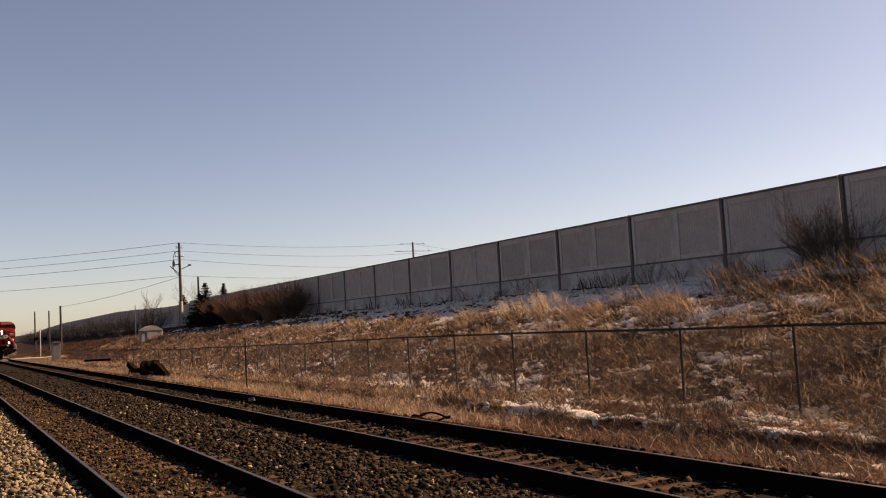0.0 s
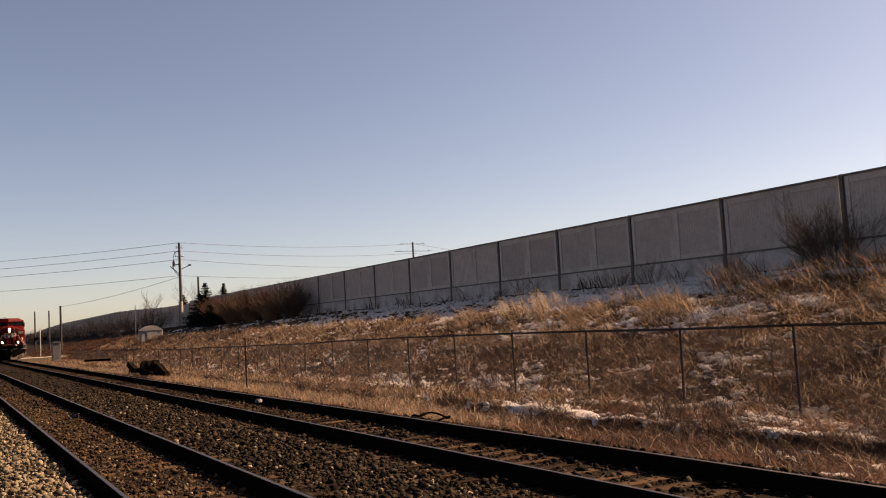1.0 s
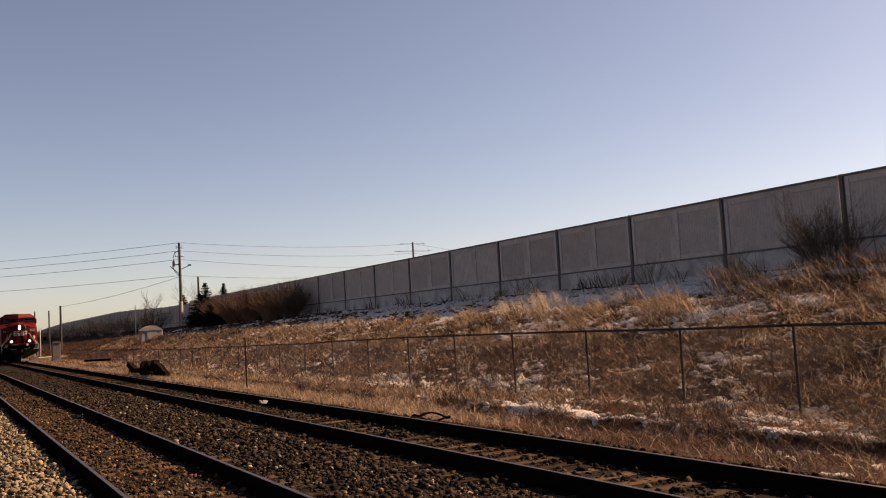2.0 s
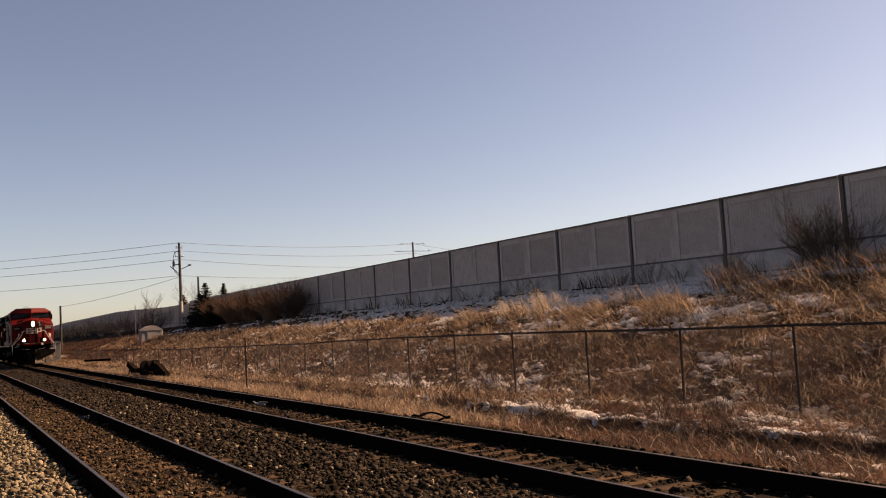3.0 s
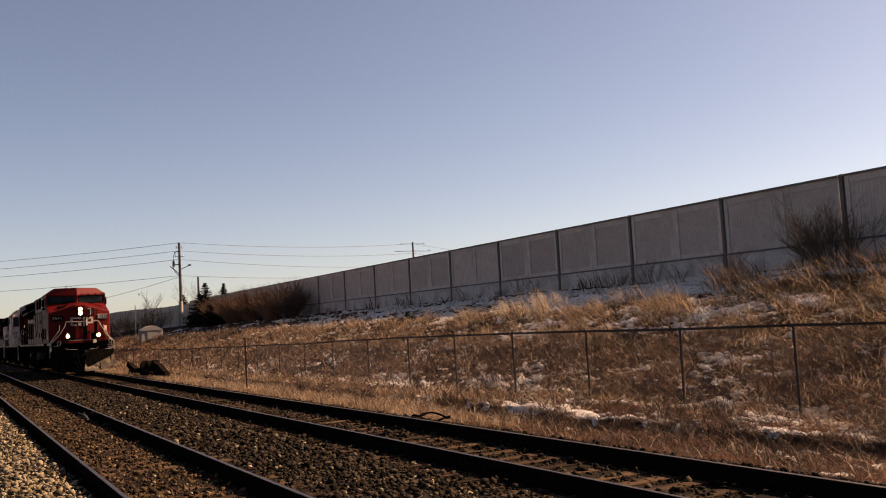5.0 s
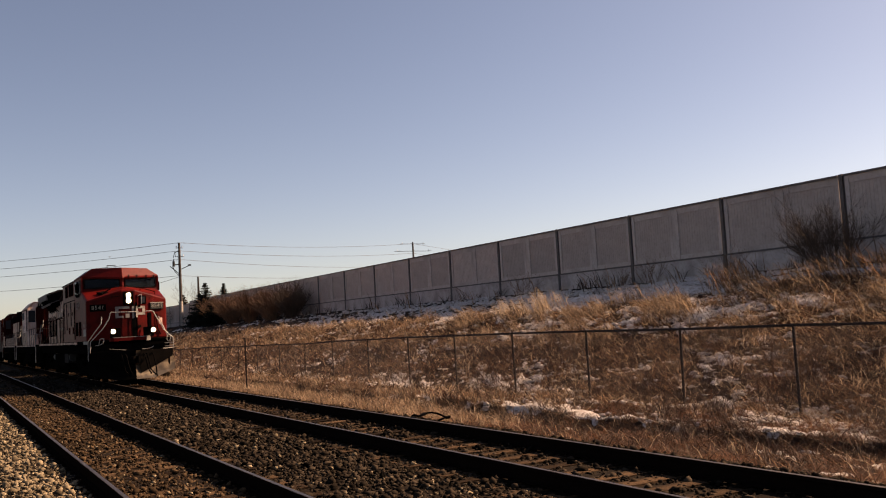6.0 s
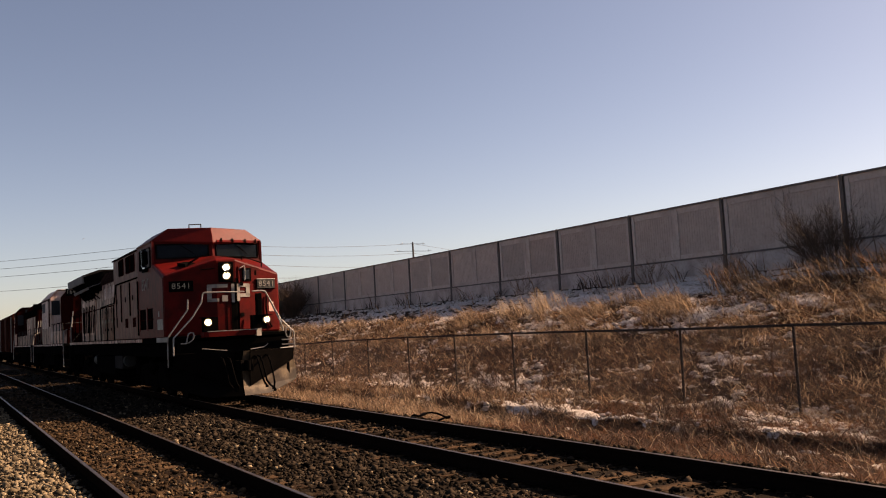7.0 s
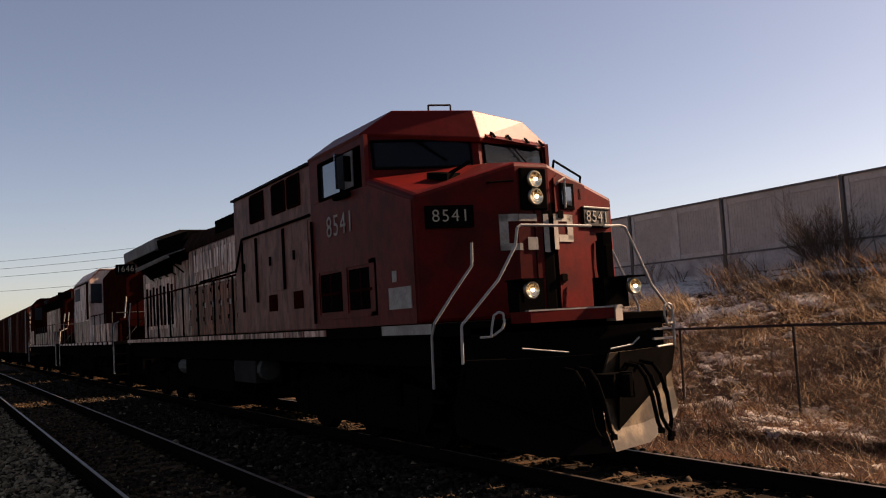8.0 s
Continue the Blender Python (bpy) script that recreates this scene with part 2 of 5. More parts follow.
def fast_mesh(name, verts, faces, mat):
    """A mesh from numpy arrays of triangles or quads."""
    me = bpy.data.meshes.new(name)
    nf, k = faces.shape
    me.vertices.add(len(verts))
    me.vertices.foreach_set("co", np.ascontiguousarray(verts, dtype=np.float32).ravel())
    me.loops.add(nf * k)
    me.loops.foreach_set("vertex_index", np.ascontiguousarray(faces, dtype=np.int32).ravel())
    me.polygons.add(nf)
    me.polygons.foreach_set("loop_start", np.arange(0, nf * k, k, dtype=np.int32))
    me.polygons.foreach_set("loop_total", np.full(nf, k, dtype=np.int32))
    me.update(calc_edges=True)
    me.materials.append(mat)
    return me


rng = np.random.default_rng(7)

# ---- plan numbers ----
GAUGE = 1.505                    # rail centre to rail centre
NEAR_L, FAR_L = 1.719, 5.7575    # left rail of each track
NEAR_C, FAR_C = NEAR_L + GAUGE / 2, FAR_L + GAUGE / 2
FENCE_X, WALL_X = 12.9, 24.0
POST_STEP = 4.85
WALL_TOP, WALL_LEDGE = 5.37, 3.42

PROFILE_X = np.array([-2000, -40, -6, -1.5, -0.2, 0.4, 4.9, 8.4, 8.9, 9.6, 10.9, 11.05, 12.9, 15.0, 18.0, 20.2, 22.0, 24.0, 26.0, 60, 2500])
PROFILE_Z = np.array([-0.9, -0.9, -0.8, -0.55, -0.40, -0.55, -0.55, -0.55, -0.43, -0.47, -0.52, -0.34, -0.28, 0.42, 1.52, 2.22, 2.42, 2.72, 2.75, 2.8, 2.8])


def waves(x, y):
    """Smooth uneven ground, by sums of sines."""
    return (np.sin(x * 0.9 + y * 0.53) * 0.5 + np.sin(y * 1.31 - x * 0.77 + 1.3) * 0.35 + np.sin(x * 2.3 + 0.7) * np.sin(y * 1.9 + 2.1) * 0.3
            + np.sin(x * 3.7 - y * 2.9) * 0.18)


def ground_z(x, y):
    x, y = np.asarray(x, float), np.asarray(y, float)
    z = np.interp(x, PROFILE_X, PROFILE_Z)
    rough = np.clip((x - 8.6) / 2.0, 0, 1) * np.clip((24.5 - x) / 1.0, 0, 1)
    return z + 0.07 * waves(x, y) * rough


def shade_edge(y):
    """Where up the bank the wall's shade and the snow drift begin."""
    return np.interp(y, [14, 18, 21, 40], [20.1, 19.5, 18.9, 18.5])


def snow_height(x, y):
    """Height of the snow over the ground: patches, longer along the bank than up it, where it is positive."""
    u = x * 1.9 + 0.5 * np.sin(y * 0.7)
    n = (np.sin(u + y * 0.31) * 0.30 + np.sin(y * 0.83 - x * 1.1 + 0.9 * np.sin(x * 1.7 + 0.4)) * 0.30
         + np.sin(x * 5.3 + y * 1.1 + 1.2 * np.sin(y * 1.9)) * 0.32 + np.sin(y * 2.7 - x * 3.4 + 1.1 * np.sin(x * 4.7)) * 0.24
         + np.sin(x * 10.1 + 2 * np.sin(y * 4.1)) * 0.26 + np.sin(y * 6.1 + 2 * np.sin(x * 7.9)) * 0.24
         + np.sin(x * 19.3 + 2 * np.sin(y * 9.1)) * 0.26 + np.sin(y * 13.1 + 2 * np.sin(x * 15.7)) * 0.24)
    drift = np.clip((x - shade_edge(y)) / 0.5, 0, 1) * np.clip((23.7 - x) / 0.3, 0, 1) * (0.72 * np.clip((66 - y) / 24, 0.25, 1))
    bare = np.clip((11.0 - x) / 1.0, 0, 1) * 0.5 + np.clip((y - 26) / 20, 0, 1) * 0.35 + np.clip((x - 23.6) / 0.2, 0, 1)
    drift = drift + 0.50 * np.exp(-((x - 12.9) / 0.4) ** 2) + 0.45 * np.exp(-((x - 11.35) / 0.3) ** 2) * np.clip((22 - y) / 4, 0, 1) + 0.20 * np.exp(-((x - 10.3) / 0.5) ** 2) * np.clip((17 - y) / 4, 0, 1) + 0.50 * np.exp(-((x - 18.3) / 1.5) ** 2) * np.clip((30 - y) / 6, 0.4, 1)
    bare = bare + 0.22 * np.exp(-((x - 15.4) / 1.4) ** 2) + 0.5 * np.exp(-((x - 11.9) / 0.3) ** 2) + 0.8 * np.exp(-((x - 10.9) / 0.15) ** 2)
    return np.minimum((n - 0.45 + drift - bare) * 0.075, 0.03 + 0.02 * n)


# ---- ground: one sheet to the horizon ----
gx = np.unique(np.concatenate([[-2000, -900, -400, -150, -60, -30, -15, -8, -4, -1.5, -0.5], np.arange(0, 8.5, 0.4), np.arange(8.5, 25, 0.2), [25, 26, 28, 32, 40, 60, 100, 200, 500, 1200, 2500]]))
gy = np.unique(np.concatenate([[-1500, -600, -200, -80, -30, -12, -5, 0], np.arange(2, 45, 0.25), np.arange(45, 140, 1.0), [150, 170, 200, 250, 320, 420, 600, 1000, 2000, 4000]]))
GXX, GYY = np.meshgrid(gx, gy)
gv = np.stack([GXX, GYY, ground_z(GXX, GYY)], -1).reshape(-1, 3)


def grid_faces(nx, ny):
    i = np.arange(nx - 1)[None, :] + nx * np.arange(ny - 1)[:, None]
    return np.stack([i, i + 1, i + nx + 1, i + nx], -1).reshape(-1, 4)


ground = tagged(new("ground", fast_mesh("ground", gv, grid_faces(len(gx), len(gy)), EARTH)), "brown earth bank rising to a noise wall", "ground", kind="structure")

# gravel bed under both tracks
bx = np.arange(0.0, 9.3, 0.15)
by = np.concatenate([np.arange(-6, 40, 0.3), np.arange(40, 260, 4)])
BXX, BYY = np.meshgrid(bx, by)
bz = np.interp(BXX, [-0.1, 0.25, 0.9, 1.52, 1.95, 3.0, 3.4, 4.2, 4.6, 5.2, 7.8, 8.2, 8.7, 9.3], [-0.62, -0.26, -0.172, -0.178, -0.19, -0.19, -0.205, -0.20, -0.205, -0.2, -0.2, -0.22, -0.33, -0.62]) + 0.012 * waves(BXX * 3, BYY * 3)
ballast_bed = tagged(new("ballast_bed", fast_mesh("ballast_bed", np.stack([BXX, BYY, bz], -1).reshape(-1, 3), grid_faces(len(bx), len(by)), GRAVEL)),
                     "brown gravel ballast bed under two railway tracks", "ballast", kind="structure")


def bed_z(x):
    return np.interp(x, [-0.1, 0.25, 0.9, 1.52, 1.95, 3.0, 3.4, 4.2, 4.6, 5.2, 7.8, 8.2, 8.7, 9.3], [-0.62, -0.26, -0.172, -0.178, -0.19, -0.19, -0.205, -0.20, -0.205, -0.2, -0.2, -0.22, -0.33, -0.62])


ICO_V = np.array([(0, 0, 1), (0.9, 0, 0.3), (0.25, 0.85, 0.35), (-0.75, 0.5, 0.3), (-0.7, -0.55, 0.35), (0.3, -0.85, 0.3), (0.6, 0.5, -0.6), (-0.3, 0.7, -0.6), (-0.8, -0.1, -0.6), (0.3, -0.6, -0.7)], float)
ICO_F = np.array([(0, 1, 2), (0, 2, 3), (0, 3, 4), (0, 4, 5), (0, 5, 1), (1, 6, 2), (2, 7, 3), (3, 8, 4), (4, 9, 5), (5, 9, 1), (1, 9, 6), (2, 6, 7), (3, 7, 8), (4, 8, 9)])


def stones(name, mat, count, x0, x1, y0, y1, size, label, dense_near=True):
    x = rng.uniform(x0, x1, count)
    u = rng.uniform(0, 1, count)
    y = y0 + (y1 - y0) * (u ** 1.35 if dense_near else u)
    s = size * np.clip(rng.lognormal(-0.15, 0.42, count), 0.35, 2.0)
    rot = rng.uniform(0, 2 * np.pi, count)
    base = ICO_V[None] * rng.uniform(0.5, 1.45, (count, 10, 1))
    base = base * np.stack([rng.uniform(0.7, 1.5, count), rng.uniform(0.5, 1.0, count), rng.uniform(0.4, 0.95, count)], -1)[:, None]
    tilt = rng.uniform(-0.7, 0.7, count)[:, None]
    bx_, by_, bz_ = base[..., 0], base[..., 1] * np.cos(tilt) - base[..., 2] * np.sin(tilt), base[..., 1] * np.sin(tilt) + base[..., 2] * np.cos(tilt)
    c, sn = np.cos(rot)[:, None], np.sin(rot)[:, None]
    v = np.stack([bx_ * c - by_ * sn, bx_ * sn + by_ * c, bz_], -1) * s[:, None, None]
    v += np.stack([x, y, bed_z(x) + s * rng.uniform(-0.25, 0.6, count)], -1)[:, None]
    f = (ICO_F[None] + (np.arange(count) * 10)[:, None, None]).reshape(-1, 3)
    return tagged(new(name, fast_mesh(name, v.reshape(-1, 3), f, mat)), label, "ballast", kind="stuff")


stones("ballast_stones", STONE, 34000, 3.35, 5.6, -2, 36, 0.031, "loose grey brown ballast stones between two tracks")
stones("ballast_stones", STONE_PALE, 26000, 0.0, 1.58, -3, 48, 0.029, "pale tan ballast stones beside the track", True)
stones("ballast_stones", STONE_BROWN, 15000, 1.84, 3.14, -3, 36, 0.026, "small brown ballast stones between the rails")
stones("ballast_stones", STONE, 22000, 5.95, 8.6, -3, 34, 0.03, "brown ballast stones around wooden ties")
stones("ballast_stones", STONE_PALE, 2600, 3.4, 5.55, 2, 34, 0.026, "scattered pale stones between two tracks")
stones("ballast_stones", STONE_PALE, 700, 1.9, 3.1, 2, 30, 0.022, "scattered pale stones between the rails")
stones("ballast_stones", STONE, 9000, 0.2, 8.6, 28, 75, 0.04, "distant ballast stones along the track", True)

# ---- tracks ----
RAIL_PROFILE = [(-0.07, -0.172), (0.07, -0.172), (0.07, -0.158), (0.012, -0.145), (0.010, -0.045), (0.034, -0.036), (0.034, -0.006), (0.028, 0.0), (-0.028, 0.0), (-0.034, -0.006), (-0.034, -0.036), (-0.010, -0.045), (-0.012, -0.145), (-0.07, -0.158)]


def railway(name, left, label):
    track = thing(name, label, "railway track", "pair of tracks", "structure")
    for x in (left, left + GAUGE):
        b = Build().loft([[(x + px, y, pz) for px, pz in RAIL_PROFILE] for y in (-30, 500)])
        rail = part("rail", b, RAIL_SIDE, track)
        part("running_surface", Build().box(x - 0.022, x + 0.024, -30, 500, 0.0, 0.0022), RAIL_TOP, rail, "polished steel running surface")
    return track


near_track = railway("near_track", NEAR_L, "railway track with rusty rails on wooden ties")
far_track = railway("far_track", FAR_L, "railway track with rusty rails carrying the train")

# ---- noise wall on the bank ----
FIRST_POST = 22.62 - 5 * POST_STEP
N_PANELS = 76


def wall_drop(y):
    """The far stretch of the wall dips, then climbs over a rise and ends lower."""
    return float(np.interp(y, [95, 97, 112, 128, 145, 215, 250, 285, 380], [0.0, 0.28, 0.22, -0.15, -0.42, -0.42, 0.0, 0.7, 0.8]))


def noise_wall():
    w = thing("wall_noise", "grey brown concrete noise wall with ribbed panels", "noise wall", kind="structure")
    shared = {}

    def piece(name, key, make, mat, y, dz, bevel=0.0):
        if key not in shared:
            shared[key] = make().mesh(name, mat)
        ob = new(name, shared[key])
        ob.parent = w
        ob.location = (WALL_X, y, dz)
        return ob

    def rib_panel():
        b = Build()
        for side in (0, 1):
            y0 = 0.12 + side * (POST_STEP / 2 - 0.02)
            y1 = y0 + POST_STEP / 2 - 0.22
            b.box(0.05, 0.12, y0, y1, WALL_LEDGE + 0.02, WALL_TOP - 0.02)
            n = 15
            for k in range(n):
                a = y0 + 0.17 + (y1 - y0 - 0.34) * k / n
                b.box(0.042, 0.06, a, a + (y1 - y0 - 0.34) / n * 0.55, WALL_LEDGE + 0.2, WALL_TOP - 0.27)
        return b

    def border():
        b = Build()
        for side in (0, 1):
            y0 = 0.12 + side * (POST_STEP / 2 - 0.02)
            y1 = y0 + POST_STEP / 2 - 0.22
            b.box(0.02, 0.11, y0, y0 + 0.14, WALL_LEDGE + 0.02, WALL_TOP - 0.02)
            b.box(0.0, 0.11, y1 - 0.14, y1, WALL_LEDGE + 0.02, WALL_TOP - 0.02)
            b.box(0.02, 0.11, y0 + 0.14, y1 - 0.14, WALL_TOP - 0.24, WALL_TOP - 0.02)
            b.box(0.02, 0.11, y0 + 0.14, y1 - 0.14, WALL_LEDGE + 0.02, WALL_LEDGE + 0.17)
        b.box(0.03, 0.1, POST_STEP / 2 - 0.1, POST_STEP / 2 + 0.1, WALL_LEDGE + 0.02, WALL_TOP - 0.02)
        return b

    for k in range(N_PANELS):
        y = FIRST_POST + k * POST_STEP
        dz = -wall_drop(y)
        piece("panel", "panel", rib_panel, CONCRETE_RIB, y, dz)
        piece("panel_border", "border", border, CONCRETE, y, dz)
        piece("coping", "coping", lambda: Build().box(-0.04, 0.16, 0.1, POST_STEP - 0.1, WALL_TOP - 0.02, WALL_TOP + 0.04), COPING, y, dz)
        piece("ledge", "ledge", lambda: Build().box(-0.05, 0.14, 0.1, POST_STEP - 0.1, WALL_LEDGE - 0.045, WALL_LEDGE + 0.015), COPING, y, dz)
        piece("plinth", "plinth", lambda: Build().box(-0.02, 0.14, 0.1, POST_STEP - 0.1, 2.0, WALL_LEDGE - 0.045), PLINTH, y, dz)
        piece("post", "post", lambda: Build().box(-0.03, 0.2, -0.06, 0.06, 1.9, WALL_TOP + 0.05).box(0.03, 0.14, -0.1, 0.1, 1.9, WALL_TOP + 0.02), WALL_POST, y, dz)
    return w


noise_wall()


# ---- chain-link fence ----
def chain_fence():
    fence = thing("chain_link_fence", "weathered chain-link fence with leaning steel posts", "fence")
    ys = [4.7, 7.72, 10.75, 13.54, 16.52, 19.55, 22.58, 25.53, 28.65, 31.85] + [34.95 + 3.1 * k for k in range(24)]
    tops = []
    for k, y in enumerate(ys):
        lean = rng.uniform(-0.05, 0.05) if y < 33 else rng.uniform(-0.3, 0.12)
        z0, zt = float(ground_z(FENCE_X, y)) - 0.3, float(np.interp(y, [20, 25, 32, 39, 52, 67, 88], [1.25, 1.22, 1.13, 1.0, 0.88, 0.78, 0.75])) + rng.uniform(-0.012, 0.012) * (1 if y < 33 else 3)
        tops.append((FENCE_X, y + lean, zt))
        b = Build().rod((FENCE_X, y, z0), (FENCE_X, y + lean, zt), 0.026, n=8).rod((FENCE_X, y + lean, zt), (FENCE_X, y + lean, zt + 0.03), 0.038, 0.02, n=8)
        part("post", b, FENCE_STEEL, fence)
    for a, c in zip(tops, tops[1:]):
        part("top_rail", Build().rod(a, c, 0.025, n=6), FENCE_STEEL, fence)
        span = 44 if a[1] < 40 else 22
        low_a, low_c = float(ground_z(FENCE_X, a[1])) + 0.03, float(ground_z(FENCE_X, c[1])) + 0.03
        mesh = Build()
        h = a[2] - low_a
        for i in range(-span // 3, span + span // 3):
            for sgn in (1, -1):
                p0, p1 = i / span, i / span + sgn * h / 3.07
                t0, t1 = 0.0, 1.0
                if p1 < 0 or p1 > 1 or p0 < 0 or p0 > 1:
                    ts = sorted(((0 - p0) / (p1 - p0), (1 - p0) / (p1 - p0)))
                    t0, t1 = max(0, ts[0]), min(1, ts[1])
                    if t1 <= t0:
                        continue

                def at(t):
                    q = p0 + (p1 - p0) * t
                    lo, hi = low_a + (low_c - low_a) * q, a[2] + (c[2] - a[2]) * q
                    return (FENCE_X - 0.03, a[1] + (c[1] - a[1]) * q, lo + (hi - lo) * t)
                mesh.rod(at(t0), at(t1), 0.0022, n=3)
        part("wire_mesh", mesh, WIRE, fence)


chain_fence()


# ---- snow patches on the bank ----
sx, sy = np.arange(9.4, 24.0, 0.09), np.concatenate([np.arange(6, 30, 0.11), np.arange(30, 50, 0.25), np.arange(50, 95, 0.6)])
SXX, SYY = np.meshgrid(sx, sy)
sh = snow_height(SXX, SYY)
sv = np.stack([SXX, SYY, ground_z(SXX, SYY) + np.clip(sh, -0.05, 0.075)], -1).reshape(-1, 3)
sf = grid_faces(len(sx), len(sy))
sf = sf[(sh.reshape(-1)[sf] > -0.01).any(1)]
tagged(new("snow", fast_mesh("snow", sv, sf, SNOW)), "thin patches of melting snow among dry grass", "snow", kind="stuff")


def snow_crumbs(count):
    x = rng.uniform(10.5, 23.6, count)
    start = np.maximum(5.5, 0.66 * x)
    y = start * (60 / start) ** rng.uniform(0, 1, count)
    keep = (snow_height(x, y) > -0.03) & (snow_height(x, y) < 0.02)
    x, y = x[keep], y[keep]
    n = len(x)
    size = 0.038 * np.clip(rng.lognormal(0, 0.5, n), 0.3, 1.8) * (0.6 + y / 50)
    rot = rng.uniform(0, 2 * np.pi, n)
    v = ICO_V[None] * rng.uniform(0.35, 1.5, (n, 10, 1)) * np.array([1.0, 2.4, 0.7])
    c, sn = np.cos(rot)[:, None] * 1.0, np.sin(rot)[:, None] * 0.3
    v = np.stack([v[..., 0] * c - v[..., 1] * sn, v[..., 0] * sn + v[..., 1], v[..., 2]], -1) * size[:, None, None]
    v += np.stack([x, y, ground_z(x, y) + 0.03], -1)[:, None]
    f = (ICO_F[None] + (np.arange(n) * 10)[:, None, None]).reshape(-1, 3)
    tagged(new("snow_crumbs", fast_mesh("snow_crumbs", v.reshape(-1, 3), f, SNOW)), "small crumbs of old snow in the grass", "snow", kind="stuff")


snow_crumbs(11000)

# ---- dry grass ----
def blades(name, mat, x, y, height, width, lean, label, lean_dir=None, lift=0.0):
    """Bent, tapering blades of three triangles each."""
    n = len(x)
    d = np.hypot(x, y)
    z = ground_z(x, y) - 0.02 + lift
    h = height * rng.uniform(0.6, 1.4, n)
    w = width * rng.uniform(0.7, 1.4, n) * (0.35 + d / 22)
    ang = rng.uniform(0, 2 * np.pi, n) if lean_dir is None else lean_dir + rng.normal(0, 0.6, n)
    l = lean * rng.uniform(0.4, 1.5, n)
    dx, dy = np.cos(ang) * l * h, np.sin(ang) * l * h
    face = rng.normal(0.5, 0.9, n)
    wx, wy = np.cos(face) * w / 2, -np.sin(face) * w / 2
    up = h / np.sqrt(1 + l * l)
    base = np.stack([x, y, z], -1)
    side = np.stack([wx, wy, 0 * wx], -1)
    mid = base + np.stack([dx * 0.4, dy * 0.4, up * 0.62], -1)
    tip = base + np.stack([dx, dy, up], -1)
    v = np.stack([base - side, base + side, mid - side * 0.8, mid + side * 0.8, tip], 1).reshape(-1, 3)
    k = (np.arange(n) * 5)[:, None]
    f = np.stack([k + [0, 1, 3], k + [0, 3, 2], k + [2, 3, 4]], 1).reshape(-1, 3)
    return tagged(new(name, fast_mesh(name, v, f, mat)), label, "grass", kind="stuff")


def scatter(n, x0, x1, near=1.0, far=110.0, clump=0.0, snow_free=True):
    """Places on the bank, thinner with distance, in clumps, off the snow."""
    x = rng.uniform(x0, x1, n)
    start = np.maximum(5.5, 0.66 * x) * (near if near == 1.0 else rng.uniform(1.9, near, n))
    y = start * (far / start) ** rng.uniform(0, 1, n) ** 1.25
    keep = (x < shade_edge(y) + rng.normal(0.1, 0.25, n)) | (rng.uniform(0, 1, n) < 0.06) | (x0 > 20)
    if clump:
        c = np.sin(x * 2.1 + 1.7 * np.sin(y * 1.1)) + np.sin(y * 1.7 + 1.3 * np.sin(x * 1.9)) + 0.7 * np.sin(x * 5.3 - y * 3.7)
        keep &= c + rng.normal(0, 0.5, n) > clump
    if snow_free:
        keep &= (snow_height(x, y) < 0.006) | (rng.uniform(0, 1, n) < 0.45)
    return x[keep], y[keep]


TO_LEFT = radians(100)
x, y = scatter(170000, 8.9, 21.2, far=170)
blades("matted_grass", STRAW_DARK, x, y, 0.20, 0.010, 1.6, "matted rust brown dead grass on the bank")
x, y = scatter(110000, 8.9, 21.0, clump=-0.1)
sparse = (x > 12.4) | (y > 15) | (rng.uniform(0, 1, len(x)) < 0.12)
x, y = x[sparse], y[sparse]
h = len(x) // 2
blades("dry_grass", STRAW, x[:h], y[:h], 0.24, 0.009, 1.5, "dry straw coloured grass on the bank", TO_LEFT)
blades("tangled_grass", STRAW, x[h:], y[h:], 0.20, 0.009, 2.2, "tangled flattened straw on the bank")
x, y = scatter(38000, 8.9, 11.6, near=4.6, far=150, clump=-0.6, snow_free=False)
sparse = (y > 16) | (rng.uniform(0, 1, len(x)) < 0.1)
x, y = x[sparse], y[sparse]
blades("verge_grass", REED, x, y, 0.26, 0.009, 0.7, "golden dry grass along the track verge", TO_LEFT)
x, y = scatter(50000, 15.5, 20.0, clump=0.35, snow_free=False)
sparse = (y > 19 + 0.6 * np.sin(x * 2.0)) | (rng.uniform(0, 1, len(x)) < 0.15)
x, y = x[sparse], y[sparse]
blades("tall_grass", REED, x, y, 0.36, 0.008, 1.1, "tall tan dry grass leaning on the bank", TO_LEFT)
x, y = scatter(7000, 17.0, 20.2, clump=0.9, snow_free=False, far=70)
blades("reeds", REED, x, y, 0.62, 0.010, 0.9, "tall russet reeds leaning before the wall", TO_LEFT)
x, y = scatter(26000, 9.2, 21.0, far=80)
sparse = (x > 12.4) | (y > 15) | (rng.uniform(0, 1, len(x)) < 0.15)
x, y = x[sparse], y[sparse]
blades("pale_stalks", PALE_STALK, x, y, 0.30, 0.007, 1.3, "thin bleached grass stalks on the bank")
x, y = scatter(34000, 10.0, 20.0, clump=0.7, snow_free=False, far=70)
blades("weed_stalks", TWIG, x, y, 0.36, 0.010, 0.8, "dark brown weed stalks on the bank")
x, y = scatter(9000, 10.9, 11.5, clump=-0.3, snow_free=False, far=60)
x1, y1 = scatter(2600, 22.6, 23.9, clump=0.9, snow_free=False, far=80)
blades("wall_weeds", TWIG, x1, y1, 0.5, 0.012, 0.7, "dark dead weeds at the foot of the wall")
x1, y1 = scatter(900, 20.4, 23.0, clump=1.2, snow_free=False, far=60)
blades("tall_reeds", STRAW, x1, y1, 0.9, 0.014, 0.6, "tall russet reeds leaning before the wall", TO_LEFT)
x1, y1 = scatter(14000, 14.5, 19.9, far=22, clump=0.2)
